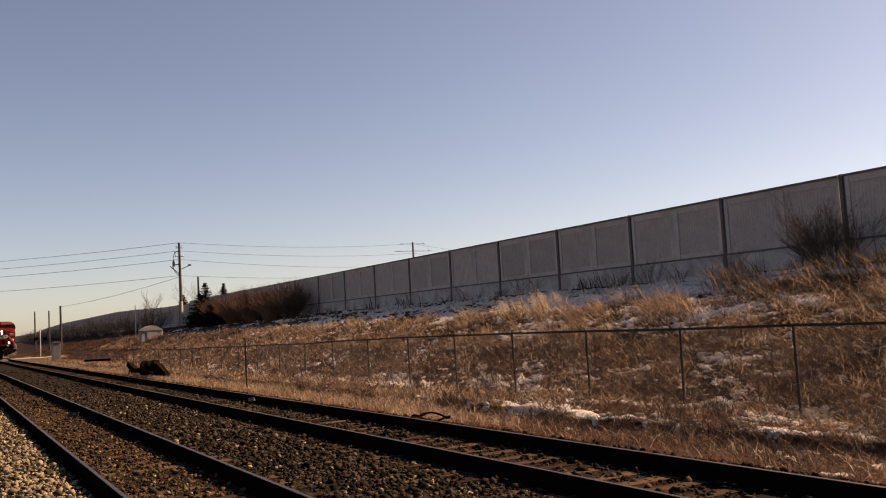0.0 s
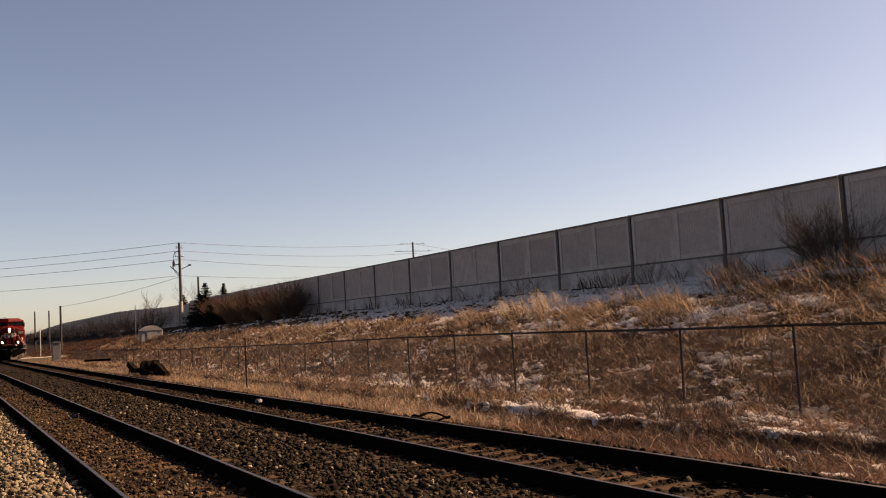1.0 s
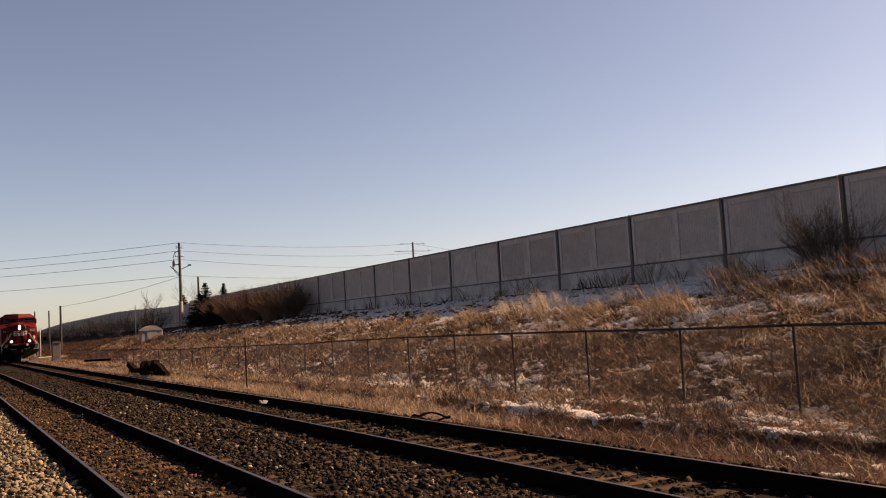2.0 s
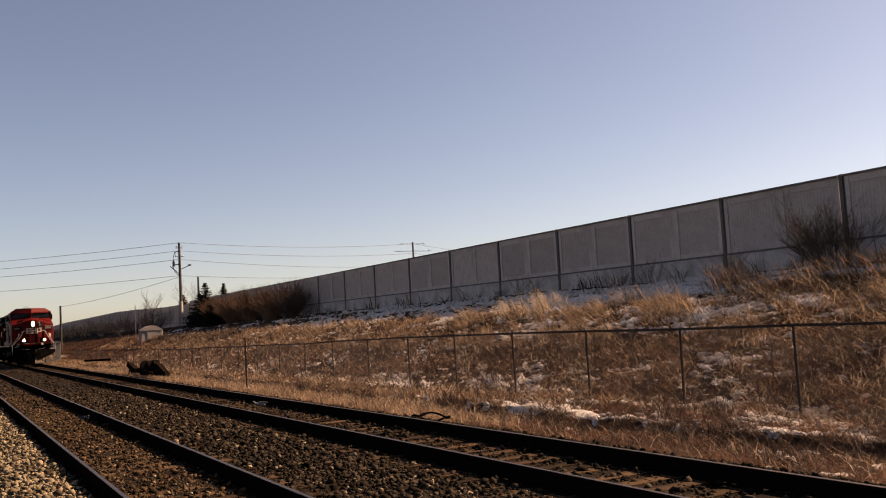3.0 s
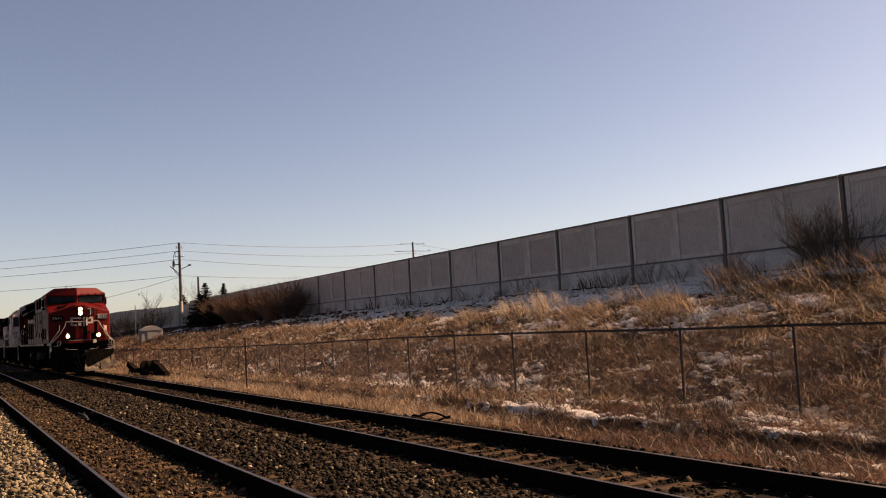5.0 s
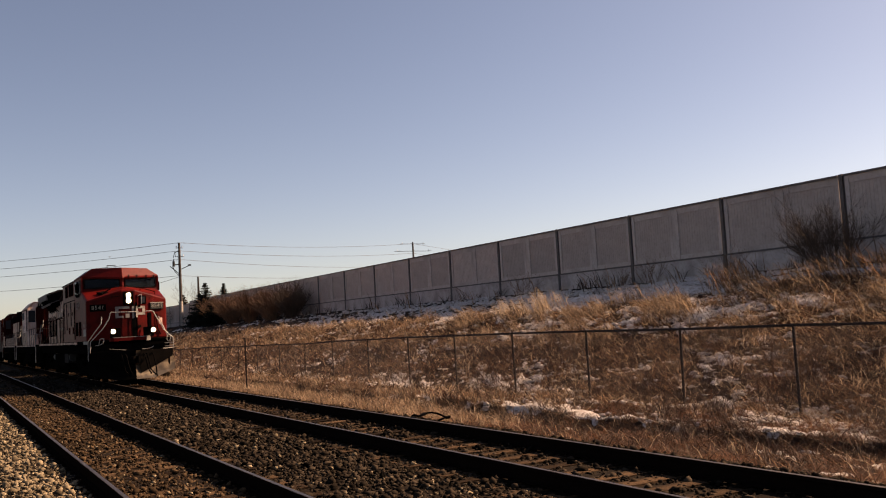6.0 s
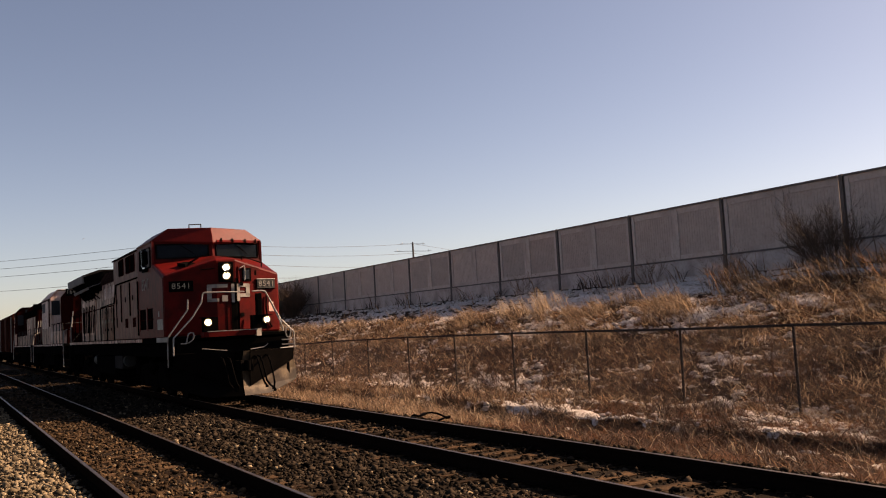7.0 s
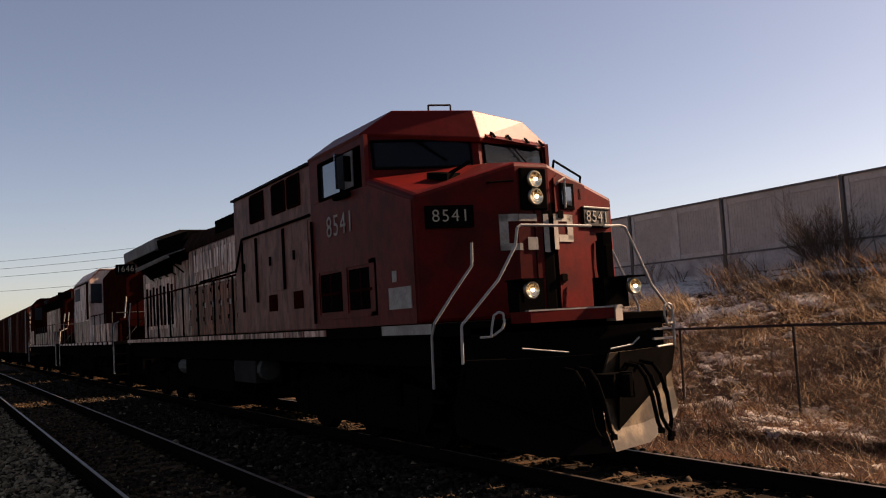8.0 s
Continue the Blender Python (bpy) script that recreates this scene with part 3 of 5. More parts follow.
blades("flattened_straw", REED, x1, y1, 0.17, 0.011, 2.6, "flattened tan straw over the bank", TO_LEFT)
for cx, cy, n, tall, mat_, lab in ((20.0, 18.6, 150, 0.75, STRAW, "russet"), (19.9, 18.0, 120, 0.55, REED, "tan"), (19.9, 14.6, 90, 0.75, STRAW, "russet"), (19.7, 13.4, 110, 0.8, STRAW, "russet"),
                                   (20.0, 15.4, 60, 0.6, REED, "tan"), (18.8, 26.4, 150, 0.75, PALE_STALK, "bleached"), (18.7, 28.6, 110, 0.6, PALE_STALK, "bleached"), (19.2, 22.3, 140, 0.55, REED, "tan")):
    blades("reed_clump", mat_, cx + rng.normal(0, 0.28, n), cy + rng.normal(0, 0.45, n), tall, 0.009, 0.7, "leaning clump of " + lab + " reeds on the upper bank", TO_LEFT)
# dark blades added along the ditch step to draw its shadow line
blades("ditch_weeds", TWIG, x, y, 0.17, 0.012, 1.6, "dark brown weeds added for the shaded edge of the ditch")


# ---- shrubs, hedge, trees ----
def branches(b, a, d, length, r, depth, spread, gen):
    n = 3
    p, dirn = Vector(a), Vector(d).normalized()
    seg = length / n
    for k in range(n):
        q = p + dirn * seg
        b.rod(p, q, r * (1 - 0.25 * k), r * (1 - 0.25 * (k + 1)), n=3)
        if depth > 0:
            for _ in range(2 if k else 1):
                nd = dirn + Vector((gen.uniform(-1, 1), gen.uniform(-1, 1), gen.uniform(-0.3, 0.8))) * spread
                branches(b, q, nd, length * gen.uniform(0.45, 0.7), r * 0.55, depth - 1, spread, gen)
        p = q
        dirn = (dirn + Vector((gen.uniform(-1, 1), gen.uniform(-1, 1), gen.uniform(-0.2, 0.5))) * 0.16).normalized()


def shrub(name, at, height, width, stems, mat, label, seed, depth=2, r=0.02, category="shrub", group="", limbs=1):
    gen = random.Random(seed)
    root = thing(name, label, category, group, at=at)
    groups = [Build() for _ in range(limbs)]
    for k in range(stems):
        b = groups[k % limbs]
        ang = gen.uniform(0, 2 * math.pi)
        out = gen.uniform(0.1, 1.0) * width / height
        d = Vector((math.cos(ang) * out, math.sin(ang) * out, 1))
        branches(b, (math.cos(ang) * 0.12 * width, math.sin(ang) * 0.12 * width, -0.15), d, height * gen.uniform(0.6, 0.95), r * gen.uniform(0.6, 1.1), depth, 0.75, gen)
    for b in groups:
        part("crown" if limbs == 1 else "stem", b, mat, root)
    return root


def on_ground(x, y):
    return (x, y, float(ground_z(x, y)))


shrub("bare_shrub", on_ground(22.0, 16.75), 1.35, 1.5, 46, TWIG, "leafless dark brown shrub before the noise wall", 3, depth=3, r=0.015, limbs=8)
for k, (sx_, sy_, hh) in enumerate(((22.6, 21.4, 0.9), (23.2, 25.6, 0.9), (22.8, 27.0, 0.7), (22.9, 33.5, 0.8), (14.3, 19.5, 1.0), (13.9, 12.0, 0.7), (13.4, 21.3, 0.9), (22.8, 14.3, 1.2))):
    shrub("small_shrub", on_ground(sx_, sy_), hh, 0.8, 9, HEDGE_TWIG, "small leafless brown bush in dry grass", 20 + k, depth=2, r=0.012, group="small bushes on the bank")

for k in range(13):
    yy = 62.5 + k * 1.75
    shrub("hedge_bush", on_ground(22.4 + 0.5 * math.sin(k * 2.1), yy), 1.75 + 0.15 * math.sin(k * 1.7), 1.5, 54, HEDGE_TWIG if k > 1 else TWIG, "dense leafless brown hedge bush before the wall", 60 + k, depth=2, r=0.03, group="hedge along the wall")


def spruce(at, height, radius, seed):
    gen = random.Random(seed)
    tree = thing("spruce", "dark green spruce tree with drooping branches", "tree", "spruces by the pole", at=at)
    part("trunk", Build().rod((0, 0, -0.2), (0, 0, height * 0.97), 0.12, 0.015, n=7), DARK_POLE, tree)
    vs, fs = [], []
    z = 0.25
    while z < height:
        share = 1 - z / height
        rad = radius * (share ** 0.8) * gen.uniform(0.7, 1.15) + 0.08
        for _ in range(int(7 + 9 * share)):
            ang = gen.uniform(0, 2 * math.pi)
            reach = rad * gen.uniform(0.65, 1.2)
            steps = 7
            for s in range(steps):
                t = (s + 0.6) / steps
                c = Vector((math.cos(ang) * reach * t, math.sin(ang) * reach * t, z - 0.28 * reach * t + 0.15 * t * t))
                for _ in range(4):
                    side = Vector((gen.uniform(-1, 1), gen.uniform(-1, 1), gen.uniform(-0.7, 0.5))).normalized()
                    size = 0.26 * gen.uniform(0.6, 1.2) * (0.5 + share)
                    other = side.cross(Vector((math.cos(ang), math.sin(ang), 0.2))).normalized() * 0.05
                    i = len(vs)
                    vs += [c - other, c + other, c + side * size]
                    fs.append((i, i + 1, i + 2))
        z += 0.19
    me = fast_mesh("crown", np.array([tuple(q) for q in vs]), np.array(fs), NEEDLE)
    new("crown", me).parent = tree
    return tree


spruce(on_ground(22.0, 85.5), 3.9, 2.1, 1)
spruce(on_ground(22.2, 88.6), 3.1, 2.0, 2)
spruce(on_ground(21.4, 81.0), 2.0, 1.7, 3)
spruce((26.5, 95.4, 2.75), 4.1, 1.0, 4)
spruce((27.0, 116.0, 2.75), 4.0, 1.5, 5)
shrub("bare_tree", (27.5, 112.0, 2.75), 3.2, 1.2, 4, TWIG, "leafless young tree behind the noise wall", 91, depth=3, r=0.05, category="tree")
shrub("bare_tree", (27.5, 140.0, 2.75), 3.4, 1.2, 4, TWIG, "leafless young tree behind the noise wall", 92, depth=3, r=0.05, category="tree")
for k in range(30):
    yy = 99 + k * 5 + max(0, k - 15) * 2
    shrub("far_bush", on_ground(19.5 + 1.4 * (k % 3), yy), 1.9 - 0.4 * (k % 2), 2.2, 26, DARK_POLE, "dark leafless bush along the far wall", 110 + k, depth=2, r=0.03, group="bushes along the far wall")


# ---- poles, wires, lineside equipment ----
def utility_pole(at, height, label, arms):
    p = thing("utility_pole", label, "utility pole", "line of poles", at=at)
    part("pole", Build().rod((0, 0, -0.4), (0, 0, height), 0.19, 0.12, n=10), POLE_WOOD, p)
    for z, half in arms:
        arm = part("crossarm", Build().box(-half, half, -0.04, 0.04, z - 0.03, z + 0.03), DARK_POLE, p)
        for s in (-0.85, 0.0, 0.85):
            part("insulator", Build().rod((s * half, 0, z + 0.06), (s * half, 0, z + 0.22), 0.05, 0.035, n=6), GREY_STEEL, arm)
    return p


pole_a = utility_pole((22.0, 95.4, 2.6), 8.75, "tall wooden utility pole with insulators and a lamp", ((8.2, 0.35), (7.3, 0.45)))
part("transformer", Build().rod((-0.62, 0, 6.25), (-0.62, 0, 6.8), 0.13, n=8).box(-0.62, 0, -0.03, 0.03, 6.4, 6.5).rod((-0.62, 0, 6.8), (-0.62, 0, 7.05), 0.04, n=6), DULL_STEEL, pole_a)
for bend in ([(0, 0, 7.9), (-0.5, 0, 7.7), (-0.62, 0, 7.2)], [(0, 0, 5.2), (-0.5, 0, 5.7), (-0.75, 0, 6.3)]):
    part("bracket", Build().pipe(bend, 0.035), DULL_STEEL, pole_a)
part("lamp_arm", Build().pipe([(0, 0, 5.4), (-0.9, 0, 6.2), (-1.0, 0, 6.3)], 0.04).pipe([(0, 0, 5.9), (1.0, 0, 6.35)], 0.04).box(0.85, 1.15, -0.12, 0.12, 6.3, 6.46), DULL_STEEL, pole_a)
part("guard", Build().rod((0.0, 0, 0), (0.0, 0, 2.6), 0.205, 0.19, n=10), WHITE, pole_a, "pale lower sleeve")
pole_b = utility_pole((60.0, 115.6, 2.8), 10.4, "distant wooden utility pole with crossarms behind the wall", ((10.15, 2.0), (9.1, 3.0)))


def bare_post(at, top, r, label, mat=DARK_POLE):
    p = thing("wooden_post", label, "post", "lineside posts", at=at)
    part("shaft", Build().rod((0, 0, -0.4), (0, 0, top), r, r * 0.75, n=8), mat, p)
    part("cap", Build().rod((0, 0, top), (0, 0, top + 0.06), r * 0.85, r * 0.6, n=8), mat, p)
    return p


bare_post((14.0, 129.0, 1.0), 5.4, 0.16, "dark wooden post beside the railway")
bare_post((14.0, 143.5, 1.0), 5.3, 0.12, "thin dark wooden post beside the railway")
bare_post((14.0, 166.0, 1.0), 6.0, 0.14, "distant dark wooden post beside the railway")
bare_post((24.8, 99.2, 2.7), 5.2, 0.14, "dark wooden post behind the spruces")
bare_post((17.5, 96.0, 1.35), 3.6, 0.05, "thin grey steel mast beside a small shed", GREY_STEEL)
marker = thing("marker_post", "dark rusty steel marker post in dry grass", "post", at=on_ground(9.6, 32.0))
part("shaft", Build().box(-0.026, 0.026, -0.01, 0.01, -0.3, 1.92).box(-0.01, 0.01, -0.03, 0.03, -0.3, 1.9), FENCE_STEEL, marker)
part("cap", Build().box(-0.045, 0.045, -0.075, 0.075, 1.92, 1.95), FENCE_STEEL, marker)


def cable(a, b, sag, name="power_line"):
    pts = [Vector(a).lerp(Vector(b), t / 16) - Vector((0, 0, sag * 4 * (t / 16) * (1 - t / 16))) for t in range(17)]
    root = thing(name, "thin dark overhead cable between poles", "power line", "overhead lines")
    part("cable", Build().pipe(pts, 0.022, n=4), CABLE, root)


for z, sag in ((8.75, 0.5), (7.9, 0.5), (7.0, 0.5), (5.3, 0.4)):
    cable((22.0, 95.4, 2.6 + z), (-30.0, 150.0, 2.6 + z + 2.2), sag + 0.6)
for z, zb in ((8.75, 10.2), (7.9, 8.8), (7.0, 7.0)):
    cable((22.0, 95.4, 2.6 + z), (60.0, 115.6, 2.8 + zb), 0.5)
    cable((60.0, 115.6, 2.8 + zb), (125.0, 150.0, 2.8 + zb), 1.2)
cable((22.0, 95.4, 7.9), (60.0, 112.0, 8.8), 0.6)
cable((22.0, 95.4, 7.8), (14.0, 129.0, 6.35), 0.3)


def shed():
    s = thing("equipment_shed", "small pale shed with a curved roof", "shed", at=(18.0, 91.2, 1.35))
    part("walls", Build().box(-1.0, 1.0, -0.7, 0.7, -0.6, 1.0), SHED, s, bevel=0.04)
    arc = [(-1.06, 0.97)] + [(-1.06 + 2.12 * k / 8, 1.0 + 0.45 * math.sin(math.pi * k / 8)) for k in range(9)] + [(1.06, 0.97)]
    part("roof", Build().loft([[(px, yy, pz) for px, pz in arc] for yy in (-0.76, 0.76)]), SHED, s, "pale curved roof")
    part("door", Build().box(-0.45, 0.45, -0.73, -0.7, -0.4, 0.9), SHED, s, "pale shed door")


shed()
cabinet = thing("signal_cabinet", "grey steel signal cabinet beside the crossing", "cabinet", at=(11.0, 106.0, -0.45))
part("body", Build().box(-0.4, 0.4, -0.5, 0.5, 0.12, 2.1), DUST_GREY, cabinet, bevel=0.03)
part("plinth", Build().box(-0.45, 0.45, -0.55, 0.55, -0.1, 0.12), PLINTH, cabinet)
part("lid", Build().loft([[(-0.46, y, 2.1), (0.46, y, 2.1), (0.3, y, 2.25), (-0.3, y, 2.25)] for y in (-0.56, 0.56)]), DUST_GREY, cabinet)
part("door", Build().box(-0.43, -0.4, -0.42, 0.42, 0.25, 2.0), GREY_STEEL, cabinet)
crossing = thing("crossing", "pale plank road crossing over the tracks", "level crossing", kind="structure")
for k, (a, c) in enumerate(((-3.0, 1.5), (1.95, 2.98), (3.5, 5.5), (6.0, 7.03), (7.6, 16.0))):
    part("plank", Build().box(a, c, 118, 125, -0.4, -0.01), ASPHALT, crossing, bevel=0.02)


def crossing_signal(at):
    s = thing("crossing_signal", "grey crossing signal mast with dark lamp hoods", "signal", "signals at the crossing", at=at)
    part("mast", Build().rod((0, 0, -0.3), (0, 0, 4.2), 0.07, n=8), GREY_STEEL, s)
    part("lamp_bar", Build().box(-0.75, 0.75, -0.04, 0.04, 2.7, 2.78), BLACK, s)
    for q in (-0.6, 0.6):
        part("lamp_hood", Build().rod((q, -0.1, 2.74), (q, 0.06, 2.74), 0.28, n=12), BLACK, s)


crossing_signal((13.0, 146.0, -0.4))

# heap of old ties and a dropped rail in the verge
gen = random.Random(5)
for yy, tilt, long in ((46.9, 24, 1.0), (48.2, -40, 1.25), (49.0, 38, 1.1), (50.1, -34, 1.0), (51.2, 36, 1.0), (52.6, -30, 0.9), (53.9, 16, 1.3)):
    t = thing("old_tie", "black old wooden tie dumped in the grass", "railway tie", "heap of old ties", at=(9.7 + 0.2 * gen.uniform(-1, 1), yy, -0.24))
    b = Build().box(-0.16, 0.16, -long / 2, long / 2, 0.12, 0.40, (tilt, gen.uniform(-12, 12), gen.uniform(-22, 22)))
    b.box(-0.2, 0.14, -0.5, 0.45, -0.05, 0.18, (gen.uniform(-8, 8), gen.uniform(-12, 12), gen.uniform(-30, 30)))
    part("timber", b, TIE_OLD, t, bevel=0.03)
    part("end_plate", Build().box(-0.1, 0.1, -0.1, 0.1, 0.02, 0.08), FENCE_STEEL, t)
scrap = thing("scrap_rail", "rusty old rail lying in the verge", "rail", at=(0, 0, 0))
part("rail", Build().loft([[(11.0 + px, yy, 0.05 + (84 - yy) * 0.018 + pz) for px, pz in RAIL_PROFILE] for yy in (70.5, 84.5)]), RAIL_SIDE, scrap)
coil = thing("rubber_hose", "black rubber hose loop lying by the rail", "hose", at=(8.45, 15.9, -0.24))
ring = [(0.55 * math.cos(a * math.pi / 10) * 0.45, 0.62 * math.sin(a * math.pi / 10), 0.05 + 0.04 * math.sin(a * 0.9)) for a in range(20)]
part("hose", Build().pipe(ring + ring[:1], 0.02), BLACK, coil)
part("coupling", Build().rod(ring[3], ring[4], 0.03), FENCE_STEEL, coil)


# ---- train ----
# Each vehicle's own space: x across, y backwards from its front, z up from the rail tops.
FRONT_AT = 8.28      # y of the lead locomotive's lamps at the end of the clip
SPEED = 13.95
END = 8.0


def text_part(words, height, m, mat, parent, name="number"):
    cu = bpy.data.curves.new(name, "FONT")
    cu.body, cu.size, cu.extrude, cu.align_x, cu.align_y = words, height / 0.7, 0.004, "CENTER", "CENTER"
    cu.space_character, cu.resolution_u, cu.offset = 1.15, 3, -0.002
    tmp = bpy.data.objects.new(name, cu)
    scene.collection.objects.link(tmp)
    bpy.context.view_layer.update()
    me = bpy.data.meshes.new_from_object(tmp.evaluated_get(bpy.context.evaluated_depsgraph_get()))
    bpy.data.objects.remove(tmp)
    me.materials.clear()
    me.materials.append(mat)
    ob = new(name, me)
    ob.parent = parent
    ob.matrix_local = m
    return ob


def wheelset(parent, y, r=0.53):
    b = Build().rod((-0.85, 0, 0), (0.85, 0, 0), 0.09, n=8)
    for s in (-1, 1):
        b.rod((s * 0.69, 0, 0), (s * 0.82, 0, 0), r, r * 0.985, n=28)
        b.rod((s * 0.66, 0, 0), (s * 0.69, 0, 0), r + 0.03, n=28)
        b.rod((s * 0.82, 0, 0), (s * 0.86, 0, 0), 0.16, n=10)
        for k in range(5):
            a = k * 2 * math.pi / 5
            b.rod((s * 0.815, 0.3 * math.cos(a), 0.3 * math.sin(a)), (s * 0.83, 0.3 * math.cos(a), 0.3 * math.sin(a)), 0.05, n=6)
    ob = part("wheelset", b, WHEEL, parent)
    ob.location = (0, y, r)
    return ob


def truck(vehicle, centre, axles, half=1.02):
    y0, y1 = centre + axles[0] - 0.55, centre + axles[-1] + 0.55
    b = Build()
    for s in (-1, 1):
        prof = [(y0, 0.55), (y0 + 0.25, 0.27), (y1 - 0.25, 0.27), (y1, 0.55), (y1, 0.82), (centre + 0.7, 0.98), (centre - 0.7, 0.98), (y0, 0.82)]
        b.loft([[(s * half, yy, zz) for yy, zz in prof], [(s * (half + 0.12), yy, zz) for yy, zz in prof]])
        for a in axles:
            b.box(s * half - 0.14, s * half + 0.2, centre + a - 0.17, centre + a + 0.17, 0.26, 0.74)
            b.rod((s * (half + 0.16), centre + a + 0.34, 0.6), (s * (half + 0.16), centre + a + 0.34, 1.02), 0.09, n=8)
        b.rod((s * (half + 0.18), centre - 0.3, 0.9), (s * (half + 0.18), centre + 0.3, 0.78), 0.11, n=8)
    b.box(-half, half, centre - 0.35, centre + 0.35, 0.6, 1.0)
    # boxes at the axles, added to keep sunlight from passing underneath
    for a in axles:
        b.box(-0.62, 0.62, centre + a - 0.48, centre + a + 0.42, 0.2, 0.72)
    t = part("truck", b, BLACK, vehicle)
    for a in axles:
        wheelset(t, centre + a)
    return t


def coupler(vehicle, y, sgn):
    b = Build().box(-0.1, 0.1, min(y, y + sgn * 0.9), max(y, y + sgn * 0.9), 0.78, 0.96)
    f = -sgn
    head = [(-0.2, 0.16), (-0.21, 0.0), (-0.13, -0.12), (-0.02, -0.02), (0.1, -0.04), (0.17, 0.1), (0.1, 0.2), (-0.1, 0.26)]
    b.loft([[(px * w, y - f * py, z) for px, py in head] for z, w in ((0.74, 0.9), (0.78, 1.0), (0.96, 1.0), (1.0, 0.9))])
    b.rod((0.14, y + f * 0.02, 0.73), (0.14, y + f * 0.02, 1.01), 0.075, n=12)
    b.rod((0.06, y + f * 0.11, 0.75), (0.06, y + f * 0.11, 0.99), 0.06, n=10)
    part("coupler", b, BLACK, vehicle)


def facet(x):
    """How far back the nose face lies at a place across it."""
    return 0.93 + max(0.0, abs(x) - 0.25) * 0.32 / 1.27


def lamp(parent, x, y, z, r, name, label):
    """A round lamp: rim, mirror dish and a small bulb at the dish's focus."""
    n, focus = 20, 0.5 * r
    depth = r * r / (4 * focus)
    back = y - 0.036 + depth
    ring = [(math.cos(2 * math.pi * k / n), math.sin(2 * math.pi * k / n)) for k in range(n)]
    shell = Build().loft([[(x + c * q, yy, z + d * q) for c, d in ring] for q, yy in
                          ((0.6 * r, back + 0.06), (r * 1.1, back + 0.02), (r * 1.22, y - 0.02), (r * 1.08, y - 0.036), (r, y - 0.036), (r, y - 0.03))], caps=False)
    h = part(name, shell, CHROME, parent, label)
    dish = Build().loft([[(x + c * q * r, back - q * q * depth, z + d * q * r) for c, d in ring] for q in (0.04, 0.2, 0.35, 0.5, 0.65, 0.8, 0.9, 1.0)], caps=False)
    me = dish.mesh("reflector", REFLECTOR)
    me.polygons.foreach_set("use_smooth", [True] * len(me.polygons))
    ob = tagged(new("reflector", me), "warm lit mirror reflector")
    ob.parent = h
    bulb_y = back - focus
    part("bulb", Build().loft([[(x + c * q * r, bulb_y + u * r, z + d * q * r) for c, d in ring] for q, u in ((0.05, -0.22), (0.15, -0.17), (0.21, 0.0), (0.15, 0.17), (0.05, 0.22))]), LAMP, h, "glowing warm white bulb")
    return h


